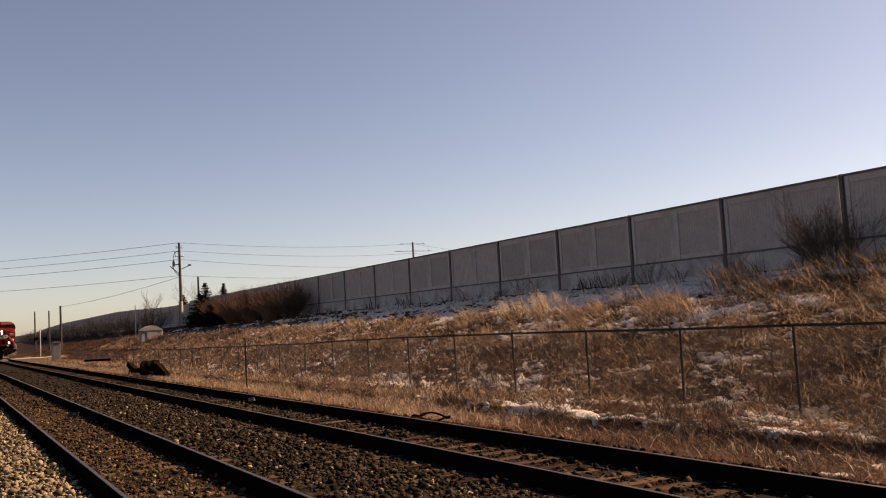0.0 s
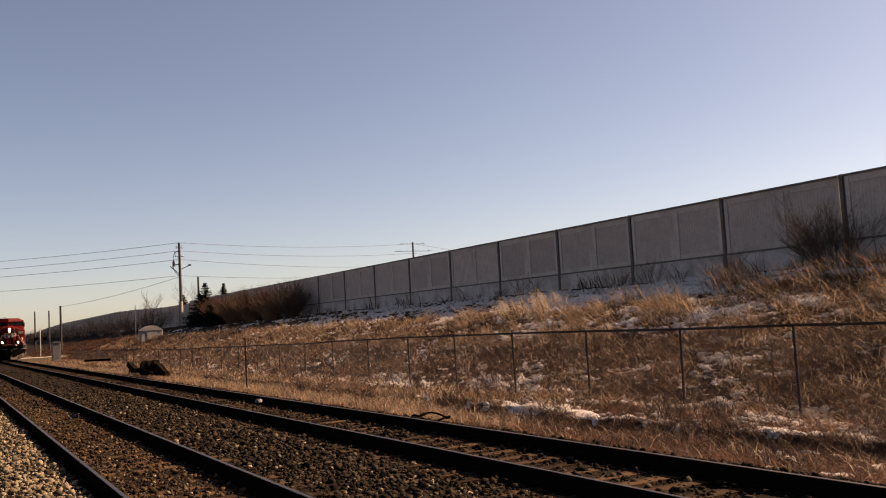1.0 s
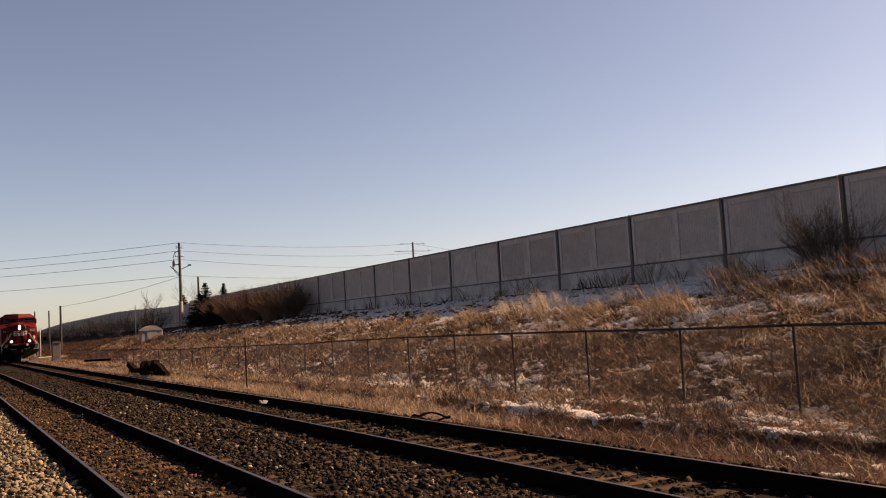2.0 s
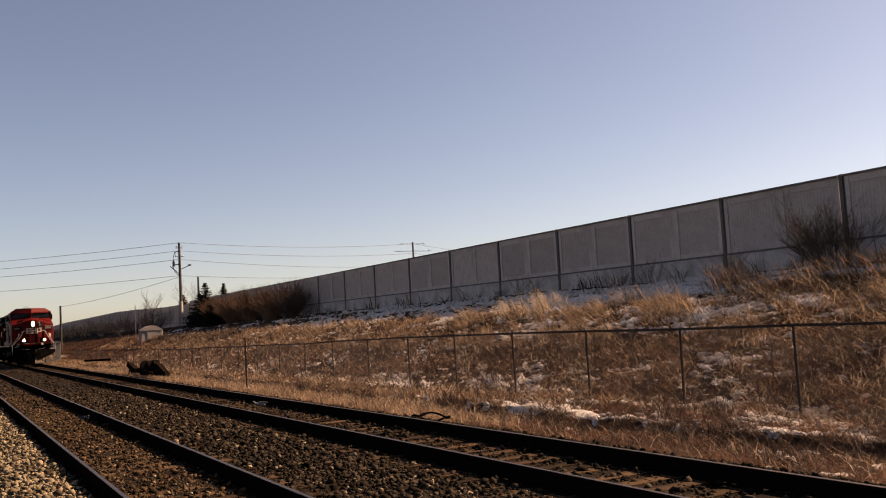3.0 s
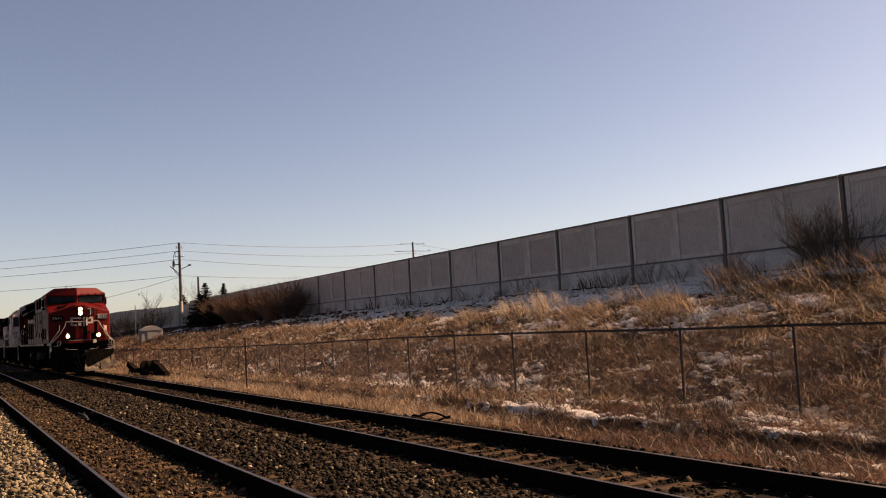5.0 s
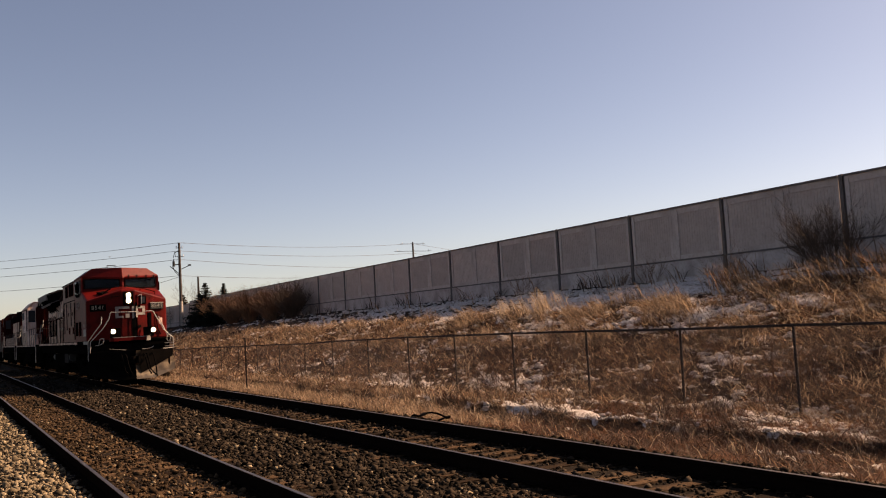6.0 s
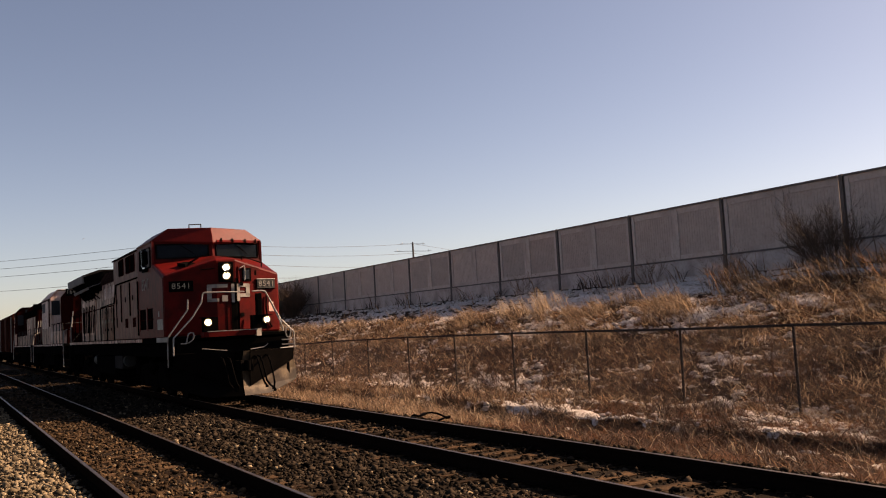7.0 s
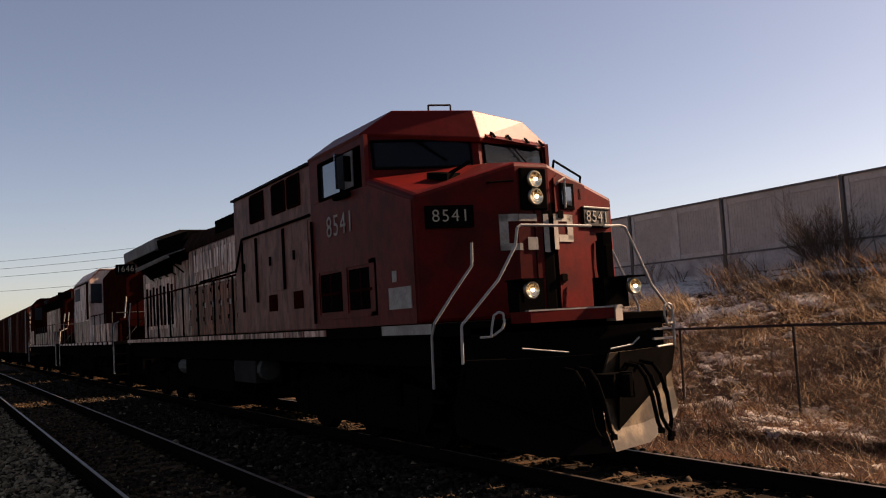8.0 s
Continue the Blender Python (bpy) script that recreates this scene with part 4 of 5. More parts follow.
def lead_locomotive():
    L = thing("locomotive", "weathered red diesel freight locomotive with lit headlamps", "locomotive", "train")
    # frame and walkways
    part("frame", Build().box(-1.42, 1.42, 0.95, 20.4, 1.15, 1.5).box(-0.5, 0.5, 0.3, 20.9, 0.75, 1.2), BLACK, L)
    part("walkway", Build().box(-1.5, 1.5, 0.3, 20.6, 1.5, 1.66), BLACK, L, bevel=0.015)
    for s in (-1, 1):
        part("sill_plate", Build().box(s * 1.508 - 0.006, s * 1.508 + 0.006, 1.0, 2.35, 1.535, 1.655), WHITE, L, "worn white sill plate")
        for k in range(17):
            y0 = 4.3 + k * 0.96
            part("sill_stripe", Build().box(s * 1.508 - 0.006, s * 1.508 + 0.006, y0, y0 + 0.9, 1.55, 1.64), HOOD_WORN, L, "worn pale stripe")
    part("anticlimber", Build().loft([[(-0.86, 0.3, z), (-0.82, 0.18, z), (-0.7, 0.13, z), (0.5, 0.12, z), (0.62, 0.16, z), (0.66, 0.3, z)] for z in (1.605, 1.73)]), RED, L, "red rounded anticlimber")
    part("anticlimber_edge", Build().box(-0.72, 0.64, 0.125, 0.3, 1.733, 1.75), HANDRAIL, L)
    part("marker_plate", Build().loft([[(0.5, 0.1, z), (0.64, 0.14, z), (0.68, 0.28, z), (0.5, 0.28, z)] for z in (1.57, 1.76)]), WHITE, L, "pale end plate")
    # nose
    ring = [(-1.52, 2.62), (-1.52, 1.25), (-0.25, 0.93), (0.25, 0.93), (1.52, 1.25), (1.52, 2.62)]
    tops = (3.66, 3.22, 3.6, 3.6, 3.22, 3.66)
    b = Build()
    low = [(x, y, 1.66) for x, y in ring]
    mid = [(x, y, z) for (x, y), z in zip(ring, tops)]
    b.add(low + mid + [(0, 2.1, 3.8)], [(i, i + 1, i + 7, i + 6) for i in range(5)] + [(5, 0, 6, 11)] + [(6 + i, 7 + i, 12) for i in range(5)] + [(11, 6, 12), (5, 4, 3, 2, 1, 0)])
    nose = part("nose", b, RED, L, "bright red wide nose", bevel=0.05)
    # nose door with its window, on the sunny face
    slope = 0.32 / 1.27

    def on_face(s, x0, x1, z0, z1, thick, mat, name, parent, proud=0.0, label=""):
        cs = [(s * x, facet(x) - proud, z) for x, z in ((x0, z0), (x1, z0), (x1, z1), (x0, z1))]
        return part(name, Build().plate(cs, thick, (-s * slope, -1, 0)), mat, parent, label)
    part("nose_door", Build().plate([(q, facet(q), zz) for q, zz in ((0.34, 1.76), (0.99, 1.76), (0.99, 3.3), (0.92, 3.36), (0.42, 3.47), (0.34, 3.42))], 0.03, (-slope, -1, 0)), RED, nose)
    on_face(1, 0.43, 0.70, 3.02, 3.36, 0.012, BLACK, "door_window_frame", nose, 0.032)
    on_face(1, 0.46, 0.64, 3.07, 3.31, 0.008, SIDE_GLASS, "door_window", nose, 0.046)
    part("sand_pipe", Build().pipe([(1.12, facet(1.12) - 0.03, 2.62), (1.1, facet(1.1) - 0.04, 2.3), (1.14, facet(1.14) - 0.04, 2.0), (1.26, facet(1.26) - 0.03, 1.78)], 0.022), BLACK, nose, "thin black pipe")
    for zz in (2.1, 2.9):
        on_face(1, 0.36, 0.46, zz, zz + 0.09, 0.03, BLACK, "hinge", nose, 0.03)
    # headlamps
    part("lamp_panel", Build().box(-0.20, 0.20, 0.895, 0.935, 3.0, 3.53), BLACK, nose, "black headlamp panel", bevel=0.02)
    lamp(nose, 0, 0.885, 3.38, 0.092, "headlamp", "round headlamp in a bright rim")
    lamp(nose, 0, 0.885, 3.16, 0.092, "headlamp", "round headlamp in a bright rim")
    # shadow of the recess beside the door, laid on as black strips
    part("nose_strip", Build().box(0.12, 0.25, 0.924, 0.934, 1.72, 3.0), BLACK, nose, "black strip for the shaded recess beside the door")
    on_face(1, 0.252, 0.325, 1.72, 3.1, 0.006, BLACK, "nose_strip", nose, 0.0, "black strip for the shaded recess beside the door")
    part("nose_seam", Build().box(-0.006, 0.006, 0.922, 0.93, 1.72, 3.0), BLACK, nose)
    on_face(1, 1.2, 1.34, 2.2, 2.45, 0.006, PALE_PANEL, "door_sticker", nose, 0.0, "small pale yellow sticker")
    part("equipment_stand", Build().box(0.61, 0.76, 0.38, 0.5, 1.74, 2.66).box(0.63, 0.74, 0.36, 0.38, 1.9, 2.5), BLACK, L, "black upright stand before the nose door", bevel=0.015)
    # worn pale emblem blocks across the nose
    for x0, x1, z0, z1 in ((-0.49, 0.03, 2.86, 2.95), (-0.49, -0.38, 2.50, 2.95), (-0.49, -0.2, 2.50, 2.585), (-0.12, 0.03, 2.50, 2.66), (0.13, 0.21, 2.47, 2.95)):
        if x1 <= -0.24:
            cs = [(x, facet(x) - 0.002, z) for x, z in ((x0, z0), (x1, z0), (x1, z1), (x0, z1))]
            part("emblem_block", Build().plate(cs, 0.008, (slope, -1, 0)), WHITE, nose, "worn pale painted emblem")
        else:
            xs = max(x0, -0.245)
            part("emblem_block", Build().box(xs, x1, 0.920, 0.928, z0, z1), WHITE, nose, "worn pale painted emblem")
            if x0 < -0.26:
                cs = [(x, facet(x) - 0.002, z) for x, z in ((x0, z0), (-0.252, z0), (-0.252, z1), (x0, z1))]
                part("emblem_block", Build().plate(cs, 0.008, (slope, -1, 0)), WHITE, nose, "worn pale painted emblem")
    for x0, x1, z0, z1 in ((0.27, 0.64, 2.86, 2.95), (0.53, 0.64, 2.62, 2.95), (0.36, 0.64, 2.60, 2.69), (0.27, 0.35, 2.5, 2.95)):
        on_face(1, x0, x1, z0, z1, 0.008, WHITE, "emblem_block", nose, 0.034, "worn pale painted emblem")
    # number boards
    for s in (-1, 1):
        on_face(s, 0.84, 1.4, 2.80, 3.07, 0.06, BLACK, "number_board", nose, 0.0, "black number board")
        # sunny side: sunlight put into a paler plate, digits and top rim
        on_face(s, 0.86, 1.38, 2.82, 3.05, 0.004, BLACK if s < 0 else DULL_STEEL, "number_plate", nose, 0.062)
        ang = math.atan(slope) * s
        m = Matrix.Translation((s * 1.12, facet(1.12) - 0.075, 2.935)) @ Euler((radians(90), 0, ang)).to_matrix().to_4x4()
        text_part("8541", 0.15, m, NUMBER_GLOW if s < 0 else WHITE, nose)
        if s > 0:
            part("board_rim", Build().pipe([(x, facet(x) - 0.07, z) for x, z in ((0.85, 3.06), (1.39, 3.06))], 0.014), HANDRAIL, nose, "pale rim for the sunlit board edge")
    # grab irons and wipers on the nose
    part("grab_iron", Build().pipe([(0.36, 0.95, 3.32), (0.37, 0.89, 3.36), (0.5, 0.92, 3.42), (0.5, 0.93, 3.05), (0.5, 0.97, 3.03)], 0.013), HANDRAIL, nose)
    part("grab_iron", Build().pipe([(0.5, 1.15, 3.58), (0.5, 1.12, 3.68), (1.1, 1.35, 3.52), (1.1, 1.38, 3.4)], 0.016), BLACK, nose)
    on_face(1, 0.80, 0.86, 3.16, 3.3, 0.03, BLACK, "hinge", nose, 0.0)
    part("grab_iron", Build().pipe([(-0.62, 1.0, 3.34), (-0.62, 0.95, 3.34), (-0.3, 0.9, 3.36)], 0.012), BLACK, nose)
    part("horn_valve", Build().box(-1.0, -0.66, 1.55, 1.85, 3.5, 3.58, (10, -8, 30)).rod((-0.8, 1.6, 3.55), (-0.55, 1.5, 3.7), 0.025), BLACK, nose)
    # cab above the nose: hollow, with glass
    part("cab_side", Build().box(-1.52, -1.46, 2.6, 4.66, 1.66, 3.55), CAB_RED, L, "dusty dark red cab side", bevel=0.008)
    part("cab_side", Build().box(1.46, 1.52, 2.6, 4.66, 1.66, 3.55), RED, L, bevel=0.008)
    part("nose_side", Build().loft([[(x, 1.3, 1.67), (x, 2.6, 1.67), (x, 2.6, 3.56), (x, 1.3, 3.16)] for x in (-1.535, -1.522)]), CAB_RED, L, "dusty dark red nose side")
    part("cab_floor", Build().box(-1.45, 1.45, 2.7, 4.6, 3.2, 3.3), CAB_DARK, L)
    part("bulkhead", Build().box(-1.46, 1.46, 4.6, 4.66, 1.66, 4.2), CAB_DARK, L, "dark cab back wall")
    part("control_stand", Build().box(-1.1, -0.4, 2.9, 3.3, 3.3, 3.85).box(0.5, 1.0, 3.5, 3.9, 3.3, 3.95), CAB_DARK, L, bevel=0.04)
    sill = [(-1.5, 2.62), (0.0, 2.12), (1.5, 2.62)]
    for (a, c), s in (((0, 1), -1), ((1, 2), 1)):
        (ax, ay), (cx, cy) = sill[a], sill[c]

        def along(t, z, fwd=0.0):
            return (ax + (cx - ax) * t, ay + (cy - ay) * t + (z - 3.72) * 0.1 - fwd, z)
        frame_b = Build()
        d = (s * 0.32, -0.95, 0)
        for t0, t1, z0, z1 in ((0, 1, 3.55, 3.76), (0, 0.055, 3.7, 4.24), (0.945, 1, 3.7, 4.24), (0, 1, 4.16, 4.26)):
            frame_b.plate([along(t0, z0), along(t1, z0), along(t1, z1), along(t0, z1)], -0.06, d)
        part("windshield_frame", frame_b, RED, L)
        part("windshield", Build().plate([along(0.055, 3.76), along(0.945, 3.76), along(0.945, 4.16), along(0.055, 4.16)], -0.012, d), WINDOW, L, "dark windshield glass").visible_shadow = False
        part("windshield_gasket", Build().pipe([along(0.07, 3.77, 0.01), along(0.93, 3.77, 0.01), along(0.93, 4.15, 0.01), along(0.07, 4.15, 0.01), along(0.07, 3.77, 0.01)], 0.018), BLACK, L)
        part("wiper", Build().rod(along(0.45, 4.14, 0.04), along(0.7, 3.86, 0.04), 0.012), BLACK, L)
        if s > 0:
            part("sun_visor", Build().plate([along(0.08, 4.17, 0.14), along(0.92, 4.17, 0.14), along(0.92, 4.25, 0.03), along(0.08, 4.25, 0.03)], 0.012, (0, 0.6, -0.8)), RED, L)
        for t in (0.15, 0.38, 0.64, 0.86) if s > 0 else ():
            part("visor_bracket", Build().plate([along(t, 4.175, 0.15), along(t + 0.03, 4.175, 0.15), along(t + 0.05, 4.27, 0.035), along(t + 0.02, 4.27, 0.035)], 0.02, (0, -0.6, 0.8)), BLACK, L)
    # cab roof
    ring0 = [(-1.54, 4.68, 4.26), (-1.54, 2.68, 4.26), (0, 2.08, 4.16), (1.54, 2.68, 4.26), (1.54, 4.68, 4.26)]
    ring1 = [(-1.07, 4.68, 4.6), (-1.07, 2.6, 4.59), (0, 2.26, 4.585), (1.07, 2.6, 4.56), (1.07, 4.68, 4.58)]
    ring00 = [(x * 0.985, y + (0.02 if y < 4 else 0), z - 0.06) for x, y, z in ring0]
    part("cab_roof", Build().loft([ring00, ring0, ring1]), ROOF_RED, L, "red chamfered cab roof", bevel=0.012)
    part("antenna_guard", Build().pipe([(-0.50, 2.6, 4.55), (-0.50, 2.6, 4.70), (-0.20, 2.5, 4.70), (-0.20, 2.5, 4.55)], 0.014), DULL_STEEL, L)
    part("antenna", Build().box(-0.1, 0.14, 3.0, 3.25, 4.56, 4.61), GREY_STEEL, L, bevel=0.01)
    for s, mat in ((-1, CAB_RED), (1, RED)):
        x = s * 1.49
        part("window_post", Build().box(x - 0.03, x + 0.03, 2.6, 2.72, 3.55, 4.24), mat, L)
        part("window_post", Build().box(x - 0.03, x + 0.03, 4.28, 4.66, 3.55, 4.24), mat, L)
        part("window_post", Build().box(x - 0.028, x + 0.028, 3.36, 3.42, 3.55, 4.2), BLACK, L)
        part("window_head", Build().box(x - 0.03, x + 0.03, 2.72, 4.28, 4.12, 4.24), mat, L)
        part("side_window", Build().box(x - 0.006, x + 0.006, 3.42, 4.28, 3.56, 4.12), SIDE_GLASS if s < 0 else WINDOW, L, "side window glass with a grey reflection").visible_shadow = False
        part("window_frame", Build().pipe([(x + s * 0.03, 3.44, 3.57), (x + s * 0.03, 4.27, 3.57), (x + s * 0.03, 4.27, 4.11), (x + s * 0.03, 3.44, 4.11), (x + s * 0.03, 3.44, 3.57)], 0.022), BLACK, L)
        part("wind_deflector", Build().box(x + s * 0.03, x + s * 0.17, 3.3, 3.32, 3.6, 4.1), SIDE_GLASS, L, "small wind deflector pane")
        part("sliding_pane", Build().box(x + s * 0.01, x + s * 0.025, 3.02, 3.4, 3.6, 4.1), DUST_GREY, L, "pale grey sliding pane")
        part("mirror", Build().box(x + s * 0.05, x + s * 0.16, 3.0, 3.04, 3.66, 4.02), BLACK, L, bevel=0.02)
        part("armrest", Build().box(x + s * 0.02, x + s * 0.12, 3.1, 3.6, 3.47, 3.55), BLACK, L, bevel=0.03)
    m = Matrix.Translation((-1.529, 3.55, 3.12)) @ Euler((radians(90), 0, radians(-90))).to_matrix().to_4x4()
    text_part("8541", 0.31, m, WHITE, L, "side_number")
    # side door pair below the cab window
    part("side_door_frame", Build().box(-1.535, -1.52, 2.38, 4.5, 1.8, 1.86).box(-1.535, -1.52, 2.38, 4.5, 2.5, 2.56).box(-1.535, -1.52, 2.38, 2.44, 1.86, 2.5).box(-1.535, -1.52, 4.42, 4.5, 1.86, 2.5).box(-1.535, -1.52, 3.36, 3.52, 1.86, 2.5), CAB_RED, L)
    for a, c in ((2.44, 3.36), (3.52, 4.42)):
        g = part("side_hatch", Build().box(-1.528, -1.52, a + 0.06, c - 0.06, 1.9, 2.46), BLACK, L, "dark hatch panel")
        part("mullion", Build().box(-1.536, -1.528, (a + c) / 2 - 0.02, (a + c) / 2 + 0.02, 1.92, 2.44), RED_DARK, g)
        part("mullion", Build().box(-1.540, -1.536, a + 0.08, c - 0.08, 2.14, 2.18), RED_DARK, g)
    part("notice", Build().box(-1.545, -1.535, 1.4, 2.02, 1.86, 2.13), WHITE, L, "worn white notice plate")
    part("notice", Build().box(-1.545, -1.535, 1.78, 1.9, 2.2, 2.34), WHITE, L, "small white notice")
    part("conduit", Build().pipe([(-1.54, 4.62, 1.75), (-1.54, 4.62, 3.3)], 0.02), BLACK, L)
    # auxiliary cab, full width
    part("auxiliary_cab", Build().loft([[(-1.5, y, 1.66), (1.5, y, 1.66), (1.5, y, 4.2), (1.32, y, 4.29), (-1.32, y, 4.29), (-1.5, y, 4.2)] for y in (4.67, 8.85)]), DUSTY_MAROON, L, "dusty faded red equipment body", bevel=0.02)
    part("gutter", Build().box(-1.54, -1.49, 4.7, 8.9, 4.2, 4.24), SOOT, L)
    for a, c in ((5.15, 5.72), (5.85, 6.5), (6.98, 7.75)):
        g = part("intake_opening", Build().box(-1.512, -1.50, a, c, 3.64, 4.16), BLACK, L, "dark square intake opening")
        part("opening_rim", Build().pipe([(-1.515, a, 3.66), (-1.515, c, 3.66), (-1.515, c, 4.12), (-1.515, a, 4.12), (-1.515, a, 3.66)], 0.014), RED_DARK, g)
    part("drip_rail", Build().pipe([(-1.525, 4.72, 3.42), (-1.525, 8.3, 3.42), (-1.525, 8.75, 2.85), (-1.525, 11.5, 2.82)], 0.022), BLACK, L)
    for k, y in enumerate((5.15, 6.35, 7.85)):
        d = part("body_door", Build().box(-1.512, -1.498, y - 0.28, y + 0.42, 2.35, 3.36), DUSTY_MAROON, L)
        part("latch", Build().box(-1.535, -1.512, y + 0.32, y + 0.38, 2.8, 2.95), BLACK, d)
    for y, low in ((6.02, 2.36), (7.5, 2.2), (8.34, 2.05)):
        part("door_seam", Build().box(-1.522, -1.499, y - 0.045, y + 0.045, low, 3.36), BLACK, L)
    for y in (5.2, 6.45):
        part("lower_hatch", Build().box(-1.512, -1.498, y, y + 0.42, 2.01, 2.29), RED_DARK, L)
    # engine hood
    part("engine_hood", Build().loft([[(-1.0, y, 1.66), (1.0, y, 1.66), (1.0, y, 3.78), (-1.0, y, 3.78)] for y in (8.86, 14.6)]), RED_FADED, L, "dusty faded red engine hood", bevel=0.02)
    part("hood_roof", Build().loft([[(-1.0, y, 3.785), (1.0, y, 3.785), (1.0, y, 3.92), (0.75, y, 4.10 + r), (-0.75, y, 4.10 + r), (-1.0, y, 3.92)] for y, r in ((8.86, 0.0), (15.39, 0.2))]), SOOT_BROWN, L, "sooty dark brown hood roof", bevel=0.02)
    part("exhaust_stack", Build().box(-0.5, 0.55, 10.2, 12.6, 4.0, 4.36).box(-0.97, -0.5, 9.9, 12.2, 3.9, 4.26), BLACK, L, "sooty black exhaust housing", bevel=0.03)
    for k in range(8):
        y = 9.0 + k * 0.7
        d = part("hood_door", Build().box(-1.016, -0.998, y, y + 0.655, 2.84, 3.74), HOOD_WORN, L, "streaked worn engine door")
        d = part("hood_door", Build().box(-1.016, -0.998, y, y + 0.655, 1.9, 2.80), RED_FADED, L, "streaked red engine door")
        for zz in (2.0, 2.35, 2.66):
            part("hinge", Build().box(-1.03, -1.016, y + 0.03, y + 0.08, zz, zz + 0.09), BLACK, d)
        part("latch", Build().box(-1.032, -1.016, y + 0.52, y + 0.6, 2.3, 2.42), HANDRAIL, d)
        part("door_gap", Build().box(-1.02, -0.999, y + 0.658, y + 0.697, 1.9, 3.74), BLACK, L)
    # worn lettering along the hood, as plain bars
    for k in range(8):
        y = 9.3 + k * 0.62
        part("lettering_bar", Build().box(-1.023, -1.017, y, y + 0.13, 3.2, 3.62), PALE_PANEL, L, "worn pale lettering bar")
        part("lettering_bar", Build().box(-1.023, -1.017, y + 0.24, y + 0.37, 3.2, 3.62), PALE_PANEL, L, "worn pale lettering bar")
    # radiator section
    part("radiator_body", Build().loft([[(-1.0, y, 1.66), (1.0, y, 1.66), (1.0, y, 3.6), (-1.0, y, 3.6)] for y in (14.61, 20.5)]), HOOD_WORN, L, bevel=0.02)
    part("radiator_wing", Build().loft([[(-1.52, y, 3.97), (1.52, y, 3.97), (1.55, y, 4.27), (-1.55, y, 4.27)] for y in (16.0, 20.6)]), DUST_GREY, L, "dusty grey flared radiator housing", bevel=0.02)
    # shade under the flare is put into its black colour
    part("radiator_flare", Build().loft([[(-1.0, y, 3.38), (1.0, y, 3.38), (1.5, y, 3.968), (-1.5, y, 3.968)] for y in (16.4, 19.4)]), BLACK, L, "flared radiator underside, black for the shade beneath")
    part("radiator_roof", Build().loft([[(-1.54, y, 4.272), (1.54, y, 4.272), (0.9, y, 4.5), (-0.9, y, 4.5)] for y in (15.98, 20.6)]), SOOT, L, "sooty radiator roof")
    part("radiator_front", Build().loft([[(-1.0, 15.4, 3.5), (1.0, 15.4, 3.5), (1.0, 15.4, 4.1), (0.8, 15.4, 4.4), (-0.8, 15.4, 4.4), (-1.0, 15.4, 4.1)], [(-1.4, 15.98, 3.7), (1.4, 15.98, 3.7), (1.5, 15.98, 4.2), (0.9, 15.98, 4.4), (-0.9, 15.98, 4.4), (-1.5, 15.98, 4.2)]]), BLACK, L, "dark sloped radiator intake")
    part("flare_lip", Build().plate([(-1.5, 19.0, 3.70), (-1.5, 14.9, 3.74), (-1.46, 14.8, 3.66), (-1.46, 19.0, 3.60)], 0.03, (1, 0, 0)).plate([(-1.5, 14.9, 3.74), (-1.5, 19.0, 3.70), (-1.02, 19.0, 3.86), (-1.02, 14.9, 3.9)], 0.03, (0, 0, -1)), DUST_GREY, L, "dusty grey louver lip")
    for k in range(5):
        part("lip_strut", Build().rod((-1.45, 15.2 + k * 0.9, 3.68), (-1.0, 15.2 + k * 0.9, 3.3), 0.02, n=5), BLACK, L)
    for s in (-1, 1):
        part("fin_panel", Build().box(s * 1.012 - 0.012, s * 1.012 + 0.012, 16.2, 20.3, 1.9, 3.3), HOOD_WORN, L, "streaked worn panel")
        for k in range(8):
            part("slot", Build().box(s * 1.03 - 0.008, s * 1.03 + 0.008, 16.4 + k * 0.47, 16.62 + k * 0.47, 2.0, 3.08 + 0.05 * (k % 2)), BLACK, L, "dark upright slot")
    # walkway handrails
    for s in (-1, 1):
        part("handrail", Build().pipe([(s * 1.47, 8.9, 2.8), (s * 1.47, 20.5, 2.78)], 0.02), RED_DARK, L)
        for k in range(9):
            y = 9.2 + k * 1.4
            part("stanchion", Build().rod((s * 1.47, y, 1.6), (s * 1.47, y, 2.8), 0.022, n=6), BLACK, L)
        part("rear_steps", Build().box(s * 1.45 - 0.1, s * 1.45 + 0.06, 20.1, 20.55, 0.5, 1.5), BLACK, L)
        part("step_rail", Build().pipe([(s * 1.5, 20.2, 0.6), (s * 1.5, 20.2, 2.3), (s * 1.4, 20.5, 2.75)], 0.018), HANDRAIL, L)
    # front handrails and steps
    part("handrail", Build().pipe([(-1.04, 0.76, 2.58), (-1.06, 0.75, 2.31), (-1.3, 0.83, 1.98), (-1.52, 0.9, 1.66), (-1.52, 0.98, 1.5), (-1.52, 1.0, 0.9)], 0.017), HANDRAIL, L, "white bent handrail")
    part("handrail", Build().pipe([(0.22, 0.1, 2.7), (-0.2, 0.05, 2.7), (-0.78, 0.1, 2.71), (-0.83, 0.1, 2.68), (-0.86, 0.11, 2.48), (-1.1, 0.14, 2.1), (-1.54, 0.25, 1.62), (-1.545, 0.26, 1.2)], 0.017), HANDRAIL, L, "white bent handrail")
    part("handrail", Build().pipe([(0.42, 0.1, 2.7), (0.7, 0.14, 2.71), (0.78, 0.15, 2.69), (0.84, 0.15, 2.58), (1.16, 0.17, 1.97), (1.54, 0.25, 1.62), (1.545, 0.26, 1.2)], 0.017), HANDRAIL, L, "white bent handrail")
